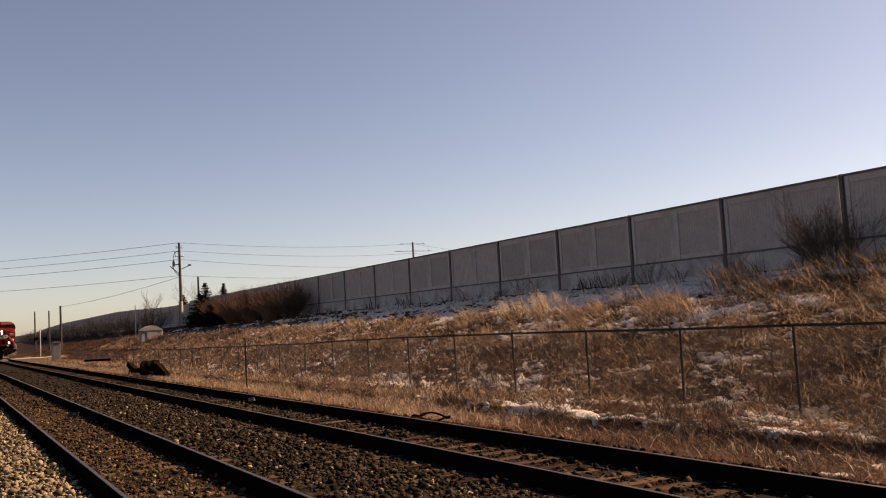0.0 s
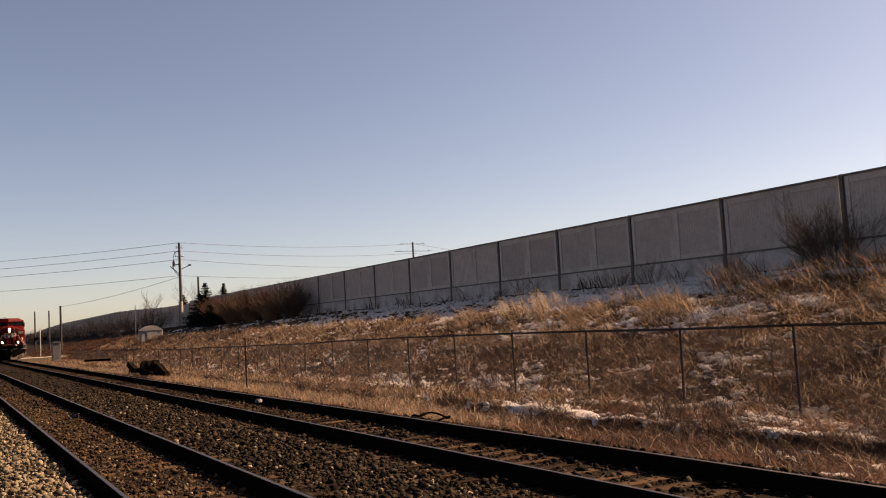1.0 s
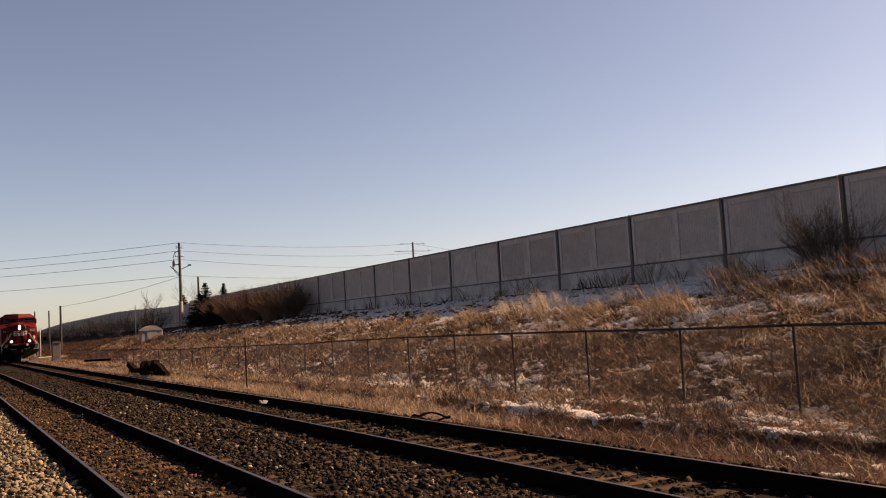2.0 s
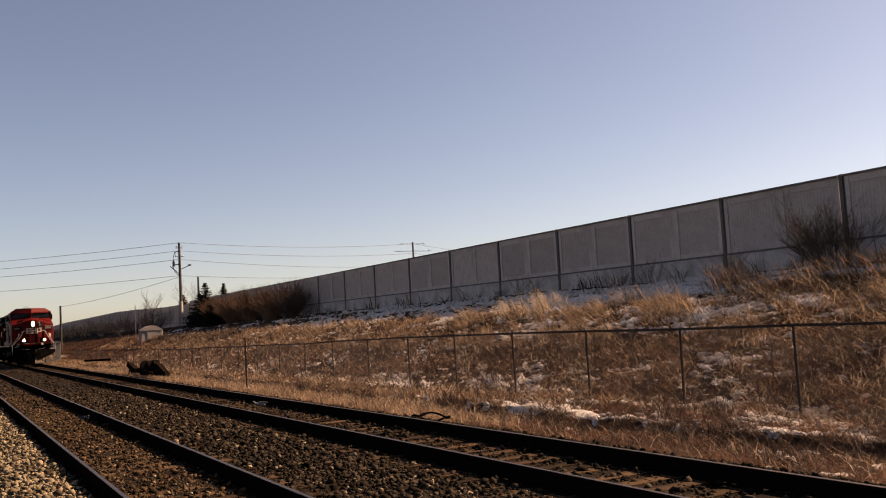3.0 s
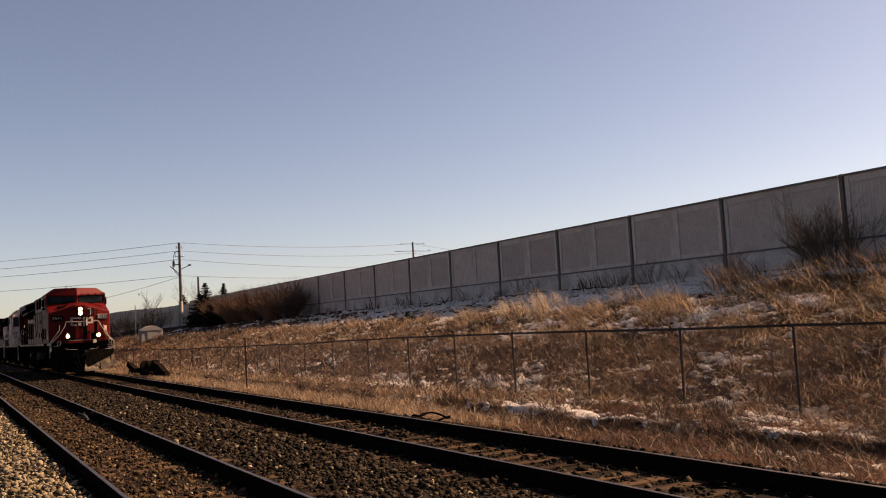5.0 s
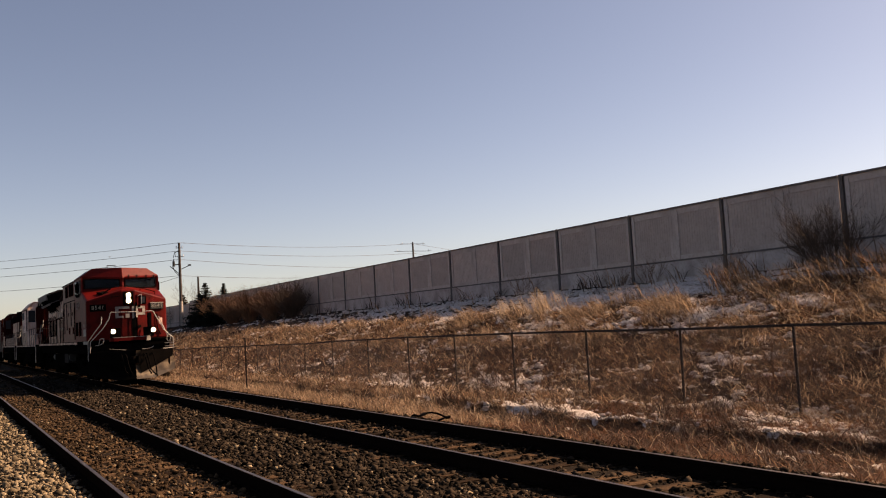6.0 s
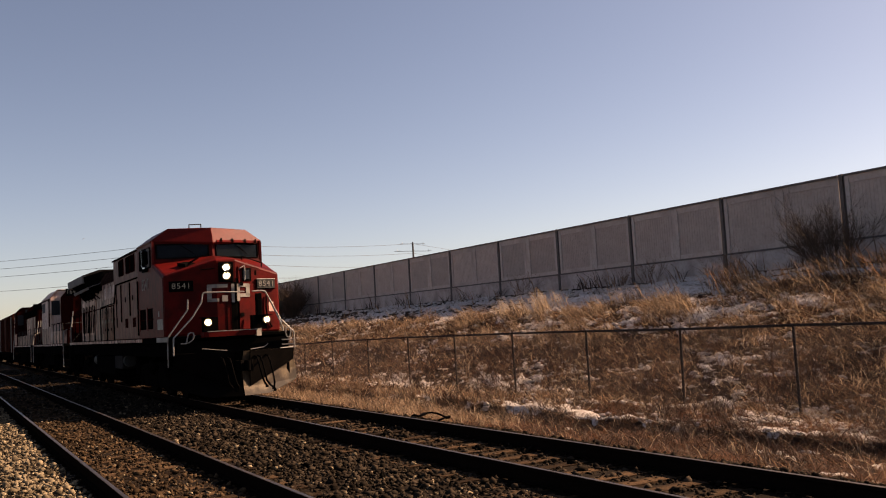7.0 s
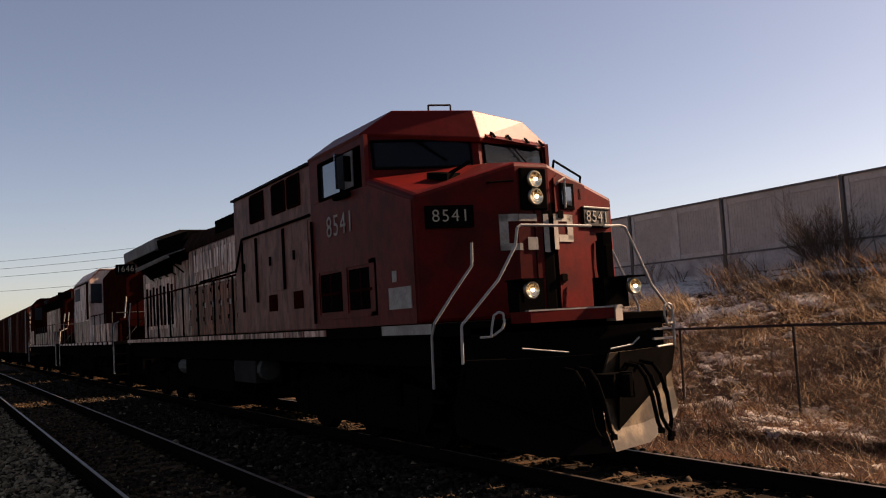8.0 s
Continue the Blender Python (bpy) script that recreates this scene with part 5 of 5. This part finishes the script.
    part("handrail", Build().pipe([(1.12, 0.85, 2.5), (1.42, 0.75, 1.75), (1.42, 0.75, 1.0)], 0.018), HANDRAIL, L, "white bent handrail")
    part("grab_loop", Build().pipe([(-1.4, 0.1, 1.48), (-1.26, 0.1, 1.48), (-1.24, 0.1, 1.6), (-1.21, 0.1, 1.71), (-1.15, 0.1, 1.745), (-1.09, 0.1, 1.73), (-1.075, 0.1, 1.64), (-1.11, 0.1, 1.56), (-1.22, 0.12, 1.49)], 0.014), HANDRAIL, L)
    part("grab_loop", Build().pipe([(1.4, 0.12, 1.5), (1.3, 0.1, 1.5), (1.26, 0.1, 1.6), (1.27, 0.1, 1.71), (1.33, 0.1, 1.745), (1.39, 0.1, 1.72), (1.4, 0.1, 1.62), (1.37, 0.1, 1.52)], 0.014), HANDRAIL, L)
    for zz in (1.3, 1.42):
        part("step_edge", Build().box(1.22, 1.55, 0.26, 0.3, zz, zz + 0.025), HANDRAIL, L, "worn pale step edge")
    part("cut_lever", Build().pipe([(-0.9, 0.05, 1.33), (-0.3, 0.0, 1.25)], 0.008), HANDRAIL, L)
    part("cut_lever", Build().pipe([(0.3, 0.0, 1.25), (0.65, 0.02, 1.28), (0.75, 0.0, 1.36)], 0.01), HANDRAIL, L)
    for s in (-1, 1):
        for k in range(4):
            part("step", Build().box(s * 1.28 - 0.2, s * 1.28 + 0.2, 0.85, 1.15, 0.45 + k * 0.28, 0.49 + k * 0.28), BLACK, L)
        part("step_well", Build().box(s * 1.05 - 0.02, s * 1.05 + 0.02, 0.45, 1.2, 0.45, 1.5), BLACK, L)
        # lamp bracket, widened inwards as a black box for the shadow there
        part("ditch_bracket", Build().box(min(s * 0.44, s * 0.8), max(s * 0.44, s * 0.8), 0.2, 0.42, 1.735, 2.1), BLACK, L)
        part("lamp_visor", Build().box(s * 0.745 - 0.14, s * 0.745 + 0.14, -0.04, 0.34, 2.08, 2.1).box(s * 0.745 - 0.02, s * 0.745 + 0.02, 0.2, 0.24, 1.84, 2.08), BLACK, L)
        lamp(L, s * 0.745, 0.03, 1.97, 0.085, "ditch_lamp", "round lit ditch lamp above the platform")
    # pilot and plow
    part("pilot", Build().box(-1.4, 1.4, 0.3, 0.5, 0.5, 1.58), BLACK, L)
    for s in (-1, 1):
        rows = ((0.13, 0.0), (0.35, 0.10), (0.7, 0.16), (1.0, 0.12), (1.22, 0.0))
        b = Build()
        front = [[(s * 0.02, -0.32 + f, z), (s * 0.75, -0.06 + f, z), (s * (1.46 if z < 0.2 else 1.6 if z < 0.8 else 1.53), 0.24 + f, z + (0.22 if z < 0.2 else 0.08 if z < 0.4 else 0))] for z, f in rows]
        vs = [q for r_ in front for q in r_] + [(q[0], q[1] + 0.035, q[2]) for r_ in front for q in r_]
        n = len(front) * 3
        fs = []
        for k in range(len(front) - 1):
            for i in range(2):
                a = k * 3 + i
                fs += [(a, a + 1, a + 4, a + 3), (n + a + 3, n + a + 4, n + a + 1, n + a)]
        edge = [0, 1, 2, 5, 8, 11, 14, 13, 12, 9, 6, 3]
        fs += [(edge[k], edge[(k + 1) % 12], n + edge[(k + 1) % 12], n + edge[k]) for k in range(12)]
        b.add(vs, fs)
        # one plow, but sunlight and shade are coloured in: pale right, black left
        wing = part("plow_wing", b, PLOW_SUNLIT if s > 0 else BLACK, L, "worn steel plow wing, sunlight put into its pale colour" if s > 0 else "shaded plow wing, its shade put in as black")
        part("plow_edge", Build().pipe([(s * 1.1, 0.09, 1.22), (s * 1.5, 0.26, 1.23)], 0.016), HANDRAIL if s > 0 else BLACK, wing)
        # black plate darkens the upper and inner wing
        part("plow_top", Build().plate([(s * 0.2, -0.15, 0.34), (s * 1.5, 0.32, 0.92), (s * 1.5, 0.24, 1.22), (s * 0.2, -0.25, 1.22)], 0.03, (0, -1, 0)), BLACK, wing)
    coupler(L, -0.42, 1)
    for k, (x, y1) in enumerate(((0.33, -0.42), (0.43, -0.4), (0.66, -0.3), (-0.35, -0.42), (-0.5, -0.36))):
        drop, bend = 0.06 * (k % 3), (0.0, -0.07, 0.09)[k % 3]
        part("brake_hose", Build().pipe([(x, 0.0, 1.1), (x - 0.02, y1 - 0.02, 1.06), (x - 0.01, y1 - 0.12, 0.94), (x + 0.02, y1 - 0.17, 0.74), (x + 0.07, y1 - 0.16, 0.54 - drop), (x + 0.12 - bend * 0.6, y1 - 0.13, 0.42 - drop), (x + 0.18 - bend, y1 - 0.1, 0.35 - drop)], 0.024, n=8), BLACK, L)
        part("glad_hand", Build().box(x + 0.15 - bend, x + 0.21 - bend, y1 - 0.13, y1 - 0.08, 0.3 - drop, 0.36 - drop), BLACK, L)
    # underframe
    # plain box for motors and pipes, added to block sun under the frame
    part("underbody", Build().box(-0.6, 0.6, 0.6, 20.4, 0.42, 1.14), BLACK, L, "black box for motors and pipes, added to block sun under the frame")
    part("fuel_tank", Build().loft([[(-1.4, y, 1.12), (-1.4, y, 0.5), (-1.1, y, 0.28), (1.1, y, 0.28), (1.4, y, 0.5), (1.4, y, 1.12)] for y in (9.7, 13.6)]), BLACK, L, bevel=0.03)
    part("air_tank", Build().rod((-1.2, 7.9, 0.98), (-1.2, 9.6, 0.98), 0.2, n=12), DULL_STEEL, L)
    part("battery_box", Build().box(-1.42, -0.9, 8.1, 9.5, 0.72, 1.14), SOOT, L, bevel=0.02)
    part("air_tank", Build().rod((-1.2, 13.5, 0.95), (-1.2, 14.4, 0.95), 0.2, n=12), DULL_STEEL, L)
    truck(L, 4.3, (-1.98, 0, 1.98))
    truck(L, 16.9, (-1.98, 0, 1.98))
    coupler(L, 21.35, -1)
    return L


def road_switcher(name, number, pale, label, cab0, cab1):
    """High-hooded four-axle locomotive, 17 m long, with its cab from cab0 to cab1."""
    g = thing(name, label, "locomotive", "train")
    part("frame", Build().box(-1.4, 1.4, 0.9, 16.3, 1.1, 1.5), BLACK, g)
    part("walkway", Build().box(-1.5, 1.5, 0.7, 16.5, 1.5, 1.62), BLACK, g, bevel=0.01)
    for s in (-1, 1):
        for k in range(14):
            part("sill_stripe", Build().box(s * 1.508 - 0.006, s * 1.508 + 0.006, 1.2 + k * 1.08, 1.85 + k * 1.08, 1.52, 1.6), PALE_PANEL, g)

    def hood(nm, y0, y1, half, top, mat, lab):
        return part(nm, Build().loft([[(-half, y, 1.62), (half, y, 1.62), (half, y, top - 0.35), (half * 0.7, y, top), (-half * 0.7, y, top), (-half, y, top - 0.35)] for y in (y0, y1)]), mat, g, lab, bevel=0.03)
    hood("front_hood", 1.25, cab0 - 0.01, 1.0, 4.36, RED_DARK, "dark red high front hood")
    for s in (-1, 1):
        part("number_board", Build().box(s * 0.95 - 0.36, s * 0.95 + 0.36, 1.22, 1.36, 3.86, 4.2, (0, 0, s * 38)), BLACK, g)
    if number:
        m = Matrix.Translation((-0.995, 1.226, 4.03)) @ Euler((radians(90), 0, radians(-38))).to_matrix().to_4x4()
        text_part(number, 0.2, m, NUMBER_GLOW, g)
    cab = part("cab", Build().loft([[(-1.5, y, 1.62), (1.5, y, 1.62), (1.5, y, 4.0), (1.1, y, 4.36), (-1.1, y, 4.36), (-1.5, y, 4.0)] for y in (cab0, cab1)]), pale, g, "streaked pale cab", bevel=0.03)
    part("cab_roof", Build().loft([[(-1.54, y, 3.99), (-1.12, y, 4.39), (1.12, y, 4.39), (1.54, y, 3.99), (1.12, y, 4.42), (-1.12, y, 4.42)] for y in (cab0 - 0.06, cab1 + 0.1)]), pale, g, "pale curved cab roof")
    mid = (cab0 + cab1) / 2
    for s in (-1, 1):
        x = s * 1.505
        part("side_window", Build().box(x - 0.01, x + 0.01, mid + 0.35, cab1 - 0.3, 3.32, 3.82), CAB_DARK, cab, "dark side window")
        part("side_door", Build().box(x - 0.008, x + 0.008, cab0 + 0.2, cab0 + 0.8, 2.5, 3.9), RED_DARK, cab, "dark red cab door")
    part("lower_panel", Build().box(-1.512, -1.498, cab0 + 0.04, cab1 - 0.04, 1.64, 2.45), HOOD_WORN, cab, "rusty red lower panel")
    for k in range(3):
        part("rust_seam", Build().box(-1.516, -1.51, cab0 + 1.0 + k * 1.1, cab0 + 1.05 + k * 1.1, 1.66, 2.9), RED_DARK, cab)
    part("cab_grab_iron", Build().pipe([(-1.53, cab1 - 0.1, 1.75), (-1.53, cab1 - 0.1, 2.9)], 0.016), HANDRAIL, cab)
    part("drip_strip", Build().box(-1.54, -1.5, cab0 + 0.02, cab1 - 0.02, 3.9, 3.95), SOOT, cab)
    for x in (-1.24, 1.24):
        part("front_window", Build().box(x - 0.2, x + 0.2, cab0 - 0.025, cab0 + 0.002, 3.1, 3.85), CAB_DARK, cab)
    # box and steps on the front walkway, hand brake and headlamp housing on the hood end
    part("battery_box", Build().box(-1.46, -1.02, 2.0, cab0 - 0.3, 1.62, 2.25), HOOD_WORN, g, "rusty red walkway box", bevel=0.02)
    part("headlamp_housing", Build().box(-0.22, 0.22, 1.16, 1.26, 3.7, 4.1), BLACK, g, bevel=0.02)
    part("end_platform", Build().box(-1.3, 1.3, 0.7, 1.2, 2.3, 2.36).box(-1.3, -1.24, 0.72, 1.2, 1.62, 2.3), RED_DARK, g)
    rear = (pale, RED_FADED, RED_DARK)
    hood("long_hood", cab1 + 0.01, 15.9, 0.88, 4.05, RED_DARK, "dusty dark red long hood")
    k, y = 0, cab1 + 0.3
    while y + 0.7 < 15.8:
        part("hood_door", Build().box(-0.9, -0.875, y, y + 0.7, 1.8, 3.4), rear[(k + 1) % 3], g)
        k, y = k + 1, y + 0.8
    k, y = 0, 2.0
    while y + 1.05 < cab0 - 0.2 and not number:
        part("hood_door", Build().box(-1.02, -0.995, y, y + 1.0, 1.8, 3.45), (RED_DARK, HOOD_WORN, RED_FADED, HOOD_WORN)[min(k, 3)] if k < 7 else RED_DARK, g, "faded orange engine door")
        part("grille", Build().box(-1.02, -0.995, y + 0.05, y + 0.95, 3.52, 3.95), BLACK, g, "dark radiator grille")
        k, y = k + 1, y + 1.1
    for y in (9.0, 11.5):
        part("exhaust_stack", Build().box(-0.25, 0.25, y, y + 0.5, 4.02, 4.3), SOOT, g)
    part("fan", Build().rod((0, 13.6, 4.0), (0, 13.6, 4.22), 0.6, n=18), SOOT, g)
    part("dynamic_brake", Build().box(-1.0, 1.0, 9.8, 11.2, 3.6, 4.2), SOOT, g, bevel=0.05)
    for s in (-1, 1):
        for a, c in ((1.1, cab0 - 0.1), (cab1 + 0.1, 16.2)):
            part("handrail", Build().pipe([(s * 1.47, a, 2.6), (s * 1.47, c, 2.6)], 0.018), RED_DARK, g)
            for k in range(int((c - a) / 1.3) + 1):
                part("stanchion", Build().rod((s * 1.47, a + 0.1 + k * 1.3, 1.6), (s * 1.47, a + 0.1 + k * 1.3, 2.6), 0.018, n=6), DULL_STEEL, g)
        for y in (0.85, 16.3):
            part("step_rail", Build().pipe([(s * 1.5, y, 0.55), (s * 1.5, y, 1.6), (s * 1.44, y + 0.1, 2.2), (s * 1.1, y + 0.2, 2.35), (s * 1.02, y + 0.2, 3.1)], 0.022), HANDRAIL, g, "white step handrail")
            for k in range(3):
                part("step", Build().box(s * 1.3 - 0.2, s * 1.3 + 0.2, y - 0.1, y + 0.2, 0.5 + k * 0.34, 0.54 + k * 0.34), BLACK, g)
    part("end_rail", Build().pipe([(-1.4, 0.75, 2.55), (1.4, 0.75, 2.55)], 0.018).pipe([(-1.1, 0.75, 1.7), (-0.4, 0.75, 2.5)], 0.018), DULL_STEEL, g)
    # same added box as on the lead locomotive, blocking sun from below
    part("underbody", Build().box(-0.6, 0.6, 0.8, 16.3, 0.42, 1.09), BLACK, g, "black box for motors and pipes, added to block sun under the frame")
    part("fuel_tank", Build().rod((0, 6.4, 0.85), (0, 10.6, 0.85), 0.5, n=14).box(-1.35, 1.35, 6.6, 10.4, 0.5, 1.1), BLACK, g, bevel=0.05)
    part("air_tank", Build().rod((-1.25, 6.4, 1.2), (-1.25, 9.8, 1.2), 0.14, n=10), DULL_STEEL, g)
    truck(g, 4.0, (-1.37, 1.37))
    truck(g, 13.2, (-1.37, 1.37))
    coupler(g, 0.15, 1)
    coupler(g, 17.0, -1)
    return g


def boxcar():
    """Rust red boxcar with ribs, ladders and a sliding door, 16 m long."""
    c = thing("boxcar", "rust red ribbed steel boxcar on the train", "boxcar", "train")
    part("body", Build().loft([[(-1.45, y, 1.1), (1.45, y, 1.1), (1.45, y, 4.1), (0.9, y, 4.36), (-0.9, y, 4.36), (-1.45, y, 4.1)] for y in (0.6, 15.4)]), BOXCAR, c, bevel=0.02)
    part("roof_walk", Build().box(-0.3, 0.3, 0.7, 15.3, 4.37, 4.42), GREY_STEEL, c)
    part("underframe", Build().box(-1.3, 1.3, 0.4, 15.6, 0.9, 1.1), BLACK, c)
    for s in (-1, 1):
        for k in range(13):
            if k not in (6,):
                part("rib", Build().box(s * 1.48 - 0.035, s * 1.48 + 0.035, 0.7 + k * 1.2, 0.8 + k * 1.2, 1.12, 4.05), BOXCAR, c)
        part("door", Build().box(s * 1.5 - 0.04, s * 1.5 + 0.04, 7.0, 9.2, 1.2, 3.95), BOXCAR, c, bevel=0.02)
        for y in (0.75, 15.0):
            b = Build()
            for k in range(8):
                b.rod((s * 1.53, y - 0.1, 1.2 + k * 0.36), (s * 1.53, y + 0.35, 1.2 + k * 0.36), 0.014, n=5)
            part("ladder", b.rod((s * 1.53, y - 0.1, 1.1), (s * 1.53, y - 0.1, 3.9), 0.016, n=5).rod((s * 1.53, y + 0.35, 1.1), (s * 1.53, y + 0.35, 3.9), 0.016, n=5), HANDRAIL, c)
    b = Build()
    for k in range(9):
        b.box(-1.3, -0.9, 0.5, 0.58, 1.25 + k * 0.3, 1.4 + k * 0.3)
    part("end_stiffener", b, PALE_PANEL, c)
    truck(c, 2.6, (-0.85, 0.85), 0.95)
    truck(c, 13.4, (-0.85, 0.85), 0.95)
    coupler(c, 0.1, 1)
    coupler(c, 15.9, -1)
    return c


TRAIN = [(lead_locomotive(), 0.0)]
TRAIN.append((road_switcher("locomotive", "1646", PALE_PANEL, "second red locomotive with a streaked pale cab", 6.1, 10.4), 22.3))
TRAIN.append((road_switcher("locomotive", "", RED_DARK, "third faded red locomotive in the train", 12.3, 14.6), 39.4))
car_at = 56.7
first_car = boxcar()
CAR_PARTS = [first_car]
TRAIN.append((first_car, car_at))
for k in range(1, 5):
    car = copy_thing(first_car, Matrix())
    CAR_PARTS.append(car)
    TRAIN.append((car, car_at + 16.1 * k))


# ---- pigeons ----
def pigeon(tone, label):
    p = thing("pigeon", label, "bird", "pigeons on the track")
    p.scale = (0.78, 0.78, 0.78)
    rings = []
    for y, r, z in ((-0.13, 0.018, 0.20), (-0.09, 0.045, 0.185), (-0.02, 0.06, 0.17), (0.06, 0.05, 0.16), (0.12, 0.025, 0.15)):
        rings.append([(r * math.cos(a * math.pi / 4), y, z + r * 0.9 * math.sin(a * math.pi / 4)) for a in range(8)])
    part("body", Build().loft(rings), tone, p, bevel=0.004)
    hr = [[(r * math.cos(a * math.pi / 4), y, 0.245 + r * math.sin(a * math.pi / 4)) for a in range(8)] for y, r in ((-0.185, 0.012), (-0.17, 0.026), (-0.145, 0.03), (-0.115, 0.02))]
    head = part("head", Build().loft(hr).rod((0, -0.13, 0.23), (0, -0.1, 0.195), 0.025, 0.04, n=8), tone, p)
    part("beak", Build().rod((0, -0.185, 0.243), (0, -0.21, 0.236), 0.007, 0.001, n=5), BLACK, head)
    part("tail", Build().plate([(-0.02, 0.1, 0.15), (0.02, 0.1, 0.15), (0.04, 0.21, 0.135), (-0.04, 0.21, 0.135)], 0.008, (0, 0, 1)), tone, p)
    wings = []
    for s in (-1, 1):
        w = part("wing", Build().plate([(0, -0.06, 0), (s * 0.13, -0.075, 0.005), (s * 0.28, 0.0, 0), (s * 0.14, 0.045, 0), (0, 0.05, 0)], 0.01, (0, 0, 1)), tone, p)
        w.location = (s * 0.045, 0, 0.2)
        wings.append(w)
        part("leg", Build().rod((s * 0.025, 0.0, 0.0), (s * 0.025, 0.01, 0.13), 0.006, n=5).box(s * 0.025 - 0.014, s * 0.025 + 0.014, -0.03, 0.015, 0.0, 0.006), RED_DARK, p)
    return p, wings


PIGEON_A = pigeon(material("pale_feather", (0.13, 0.125, 0.12), 0.9, spec=0.05, second=(0.08, 0.075, 0.075), scale=20, amount=0.5), "pale grey pigeon that takes off from the ties")
PIGEON_B = pigeon(material("grey_feather", (0.022, 0.022, 0.025), 0.9, spec=0.03, second=(0.07, 0.07, 0.08), scale=20, amount=0.5), "slate grey pigeon that flies from the track")


# ---- ties, the last and smallest pieces ----
def lay_ties(track, centre, start):
    me = Build().loft([[(-1.3, y, -0.30), (1.3, y, -0.30), (1.3, y, -0.178), (-1.3, y, -0.178)] for y in (-0.115, 0.115)]).mesh("tie", TIE_WOOD)
    gen = random.Random(int(centre * 10))
    plates = Build()
    rest = Build()
    for k in range(520):
        y = start + k * 0.5 + gen.uniform(-0.03, 0.03)
        if k < 290:
            ob = new("tie", me)
            ob.parent = track
            ob.location = (centre + gen.uniform(-0.06, 0.06), y, gen.uniform(-0.012, 0.006))
            ob.rotation_euler = (0, 0, gen.uniform(-0.025, 0.025))
            for s in (-1, 1):
                x = centre + s * GAUGE / 2
                plates.box(x - 0.17, x + 0.17, y - 0.09, y + 0.09, -0.181, -0.168)
                if k < 80:
                    for q in (-0.1, 0.1):
                        plates.box(x + q - 0.02, x + q + 0.02, y + 0.03, y + 0.06, -0.17, -0.14)
        else:
            rest.box(centre - 1.3, centre + 1.3, y - 0.115, y + 0.115, -0.3, -0.178)
    tagged(part("tie_plates", plates, RAIL_SIDE, track), kind="stuff")
    tagged(part("distant_ties", rest, TIE_WOOD, track), kind="stuff")


lay_ties(near_track, NEAR_C, -8.6)
lay_ties(far_track, FAR_C, -8.743)


# ---- what moves ----
def motions():
    times = [0.0, 1 / 30] + [0.5 * k for k in range(1, 16)] + [END - 1 / 30, END]
    for vehicle, behind in TRAIN:
        walk(vehicle, [(t, pose(FAR_C, FRONT_AT + SPEED * (END - t) + behind, 0)) for t in times])
    steps = [k / 30 for k in range(241)]
    every = [(ob, ob.location.y, ob.location.z) for v, _ in TRAIN for ob in v.children_recursive if ob.name.startswith("wheelset")]
    for ob, y, r in every:
        walk(ob, [(t, pose(0, y, r, math.degrees(SPEED * t / r) % 360)) for t in steps])
    # pigeons: about on the ties, then away before the train
    bird, wings = PIGEON_A
    walk(bird, [(0.0, pose(6.89, 22.5, -0.178, 0, 0, -5)), (0.8, pose(6.85, 22.0, -0.178, 0, 0, -20)), (1.6, pose(6.8, 21.6, -0.178, 0, 0, -30)), (2.4, pose(6.7, 21.2, -0.178, 0, 0, -60)),
                (3.0, pose(6.6, 21.1, -0.178, 0, 0, -120)), (3.3, pose(6.65, 21.3, -0.17, 0, 0, -150)), (3.5, pose(6.9, 22.2, -0.08, -25, 0, -170)), (3.7, pose(7.4, 24.9, 0.25, -20, 0, -165)), (4.0, pose(8.6, 33.2, 0.85, -10, 0, -165)),
                (4.3, pose(10.2, 47.0, 1.45, -5, 0, -165)), (5.0, pose(14.0, 75.0, 5.0, -10, 0, -165)), (8.0, pose(24.0, 210.0, 26.0, -5, 0, -165))])
    flap(wings, 3.36, 8.0)
    bird, wings = PIGEON_B
    walk(bird, [(0.0, pose(2.76, 23.0, -0.178, 0, 0, 30)), (1.5, pose(2.75, 22.5, -0.178, 0, 0, 10)), (2.5, pose(2.8, 22.1, -0.178, 0, 0, 40)), (3.5, pose(2.89, 21.7, -0.178, 0, 0, -20)), (4.3, pose(2.89, 21.3, -0.178, 0, 0, -70)),
                (4.7, pose(2.86, 21.7, -0.178, 0, 0, -140)), (5.1, pose(2.84, 22.3, -0.12, -15, 0, -170)), (5.4, pose(2.75, 26.5, 0.25, -20, 0, -175)), (5.8, pose(2.6, 35.3, 0.5, -8, 0, 200)), (5.9, pose(1.9, 37.0, 0.62, -8, 10, 225)),
                (6.2, pose(-1.5, 41.0, 1.3, -8, 10, 235)), (8.0, pose(-30.0, 58.0, 7.0, -5, 0, 240))])
    flap(wings, 5.05, 8.0)


def flap(wings, start, end):
    """Wings folded along the body, then beating."""
    for w, s in zip(wings, (-1, 1)):
        at = tuple(w.location)
        fold, rows = pose(*at, 70, 0, s * 78), []
        rows += [(0.0, fold), (start - 0.14, fold), (start - 0.07, pose(*at, 35, s * -18, s * 38))]
        t, up = start, True
        while t < end:
            rows.append((t, pose(*at, 0, s * (-42 if up else 30), 0)))
            t, up = t + 0.1, not up
        rows.append((end, pose(*at, 0, 0, 0)))
        walk(w, rows)


motions()
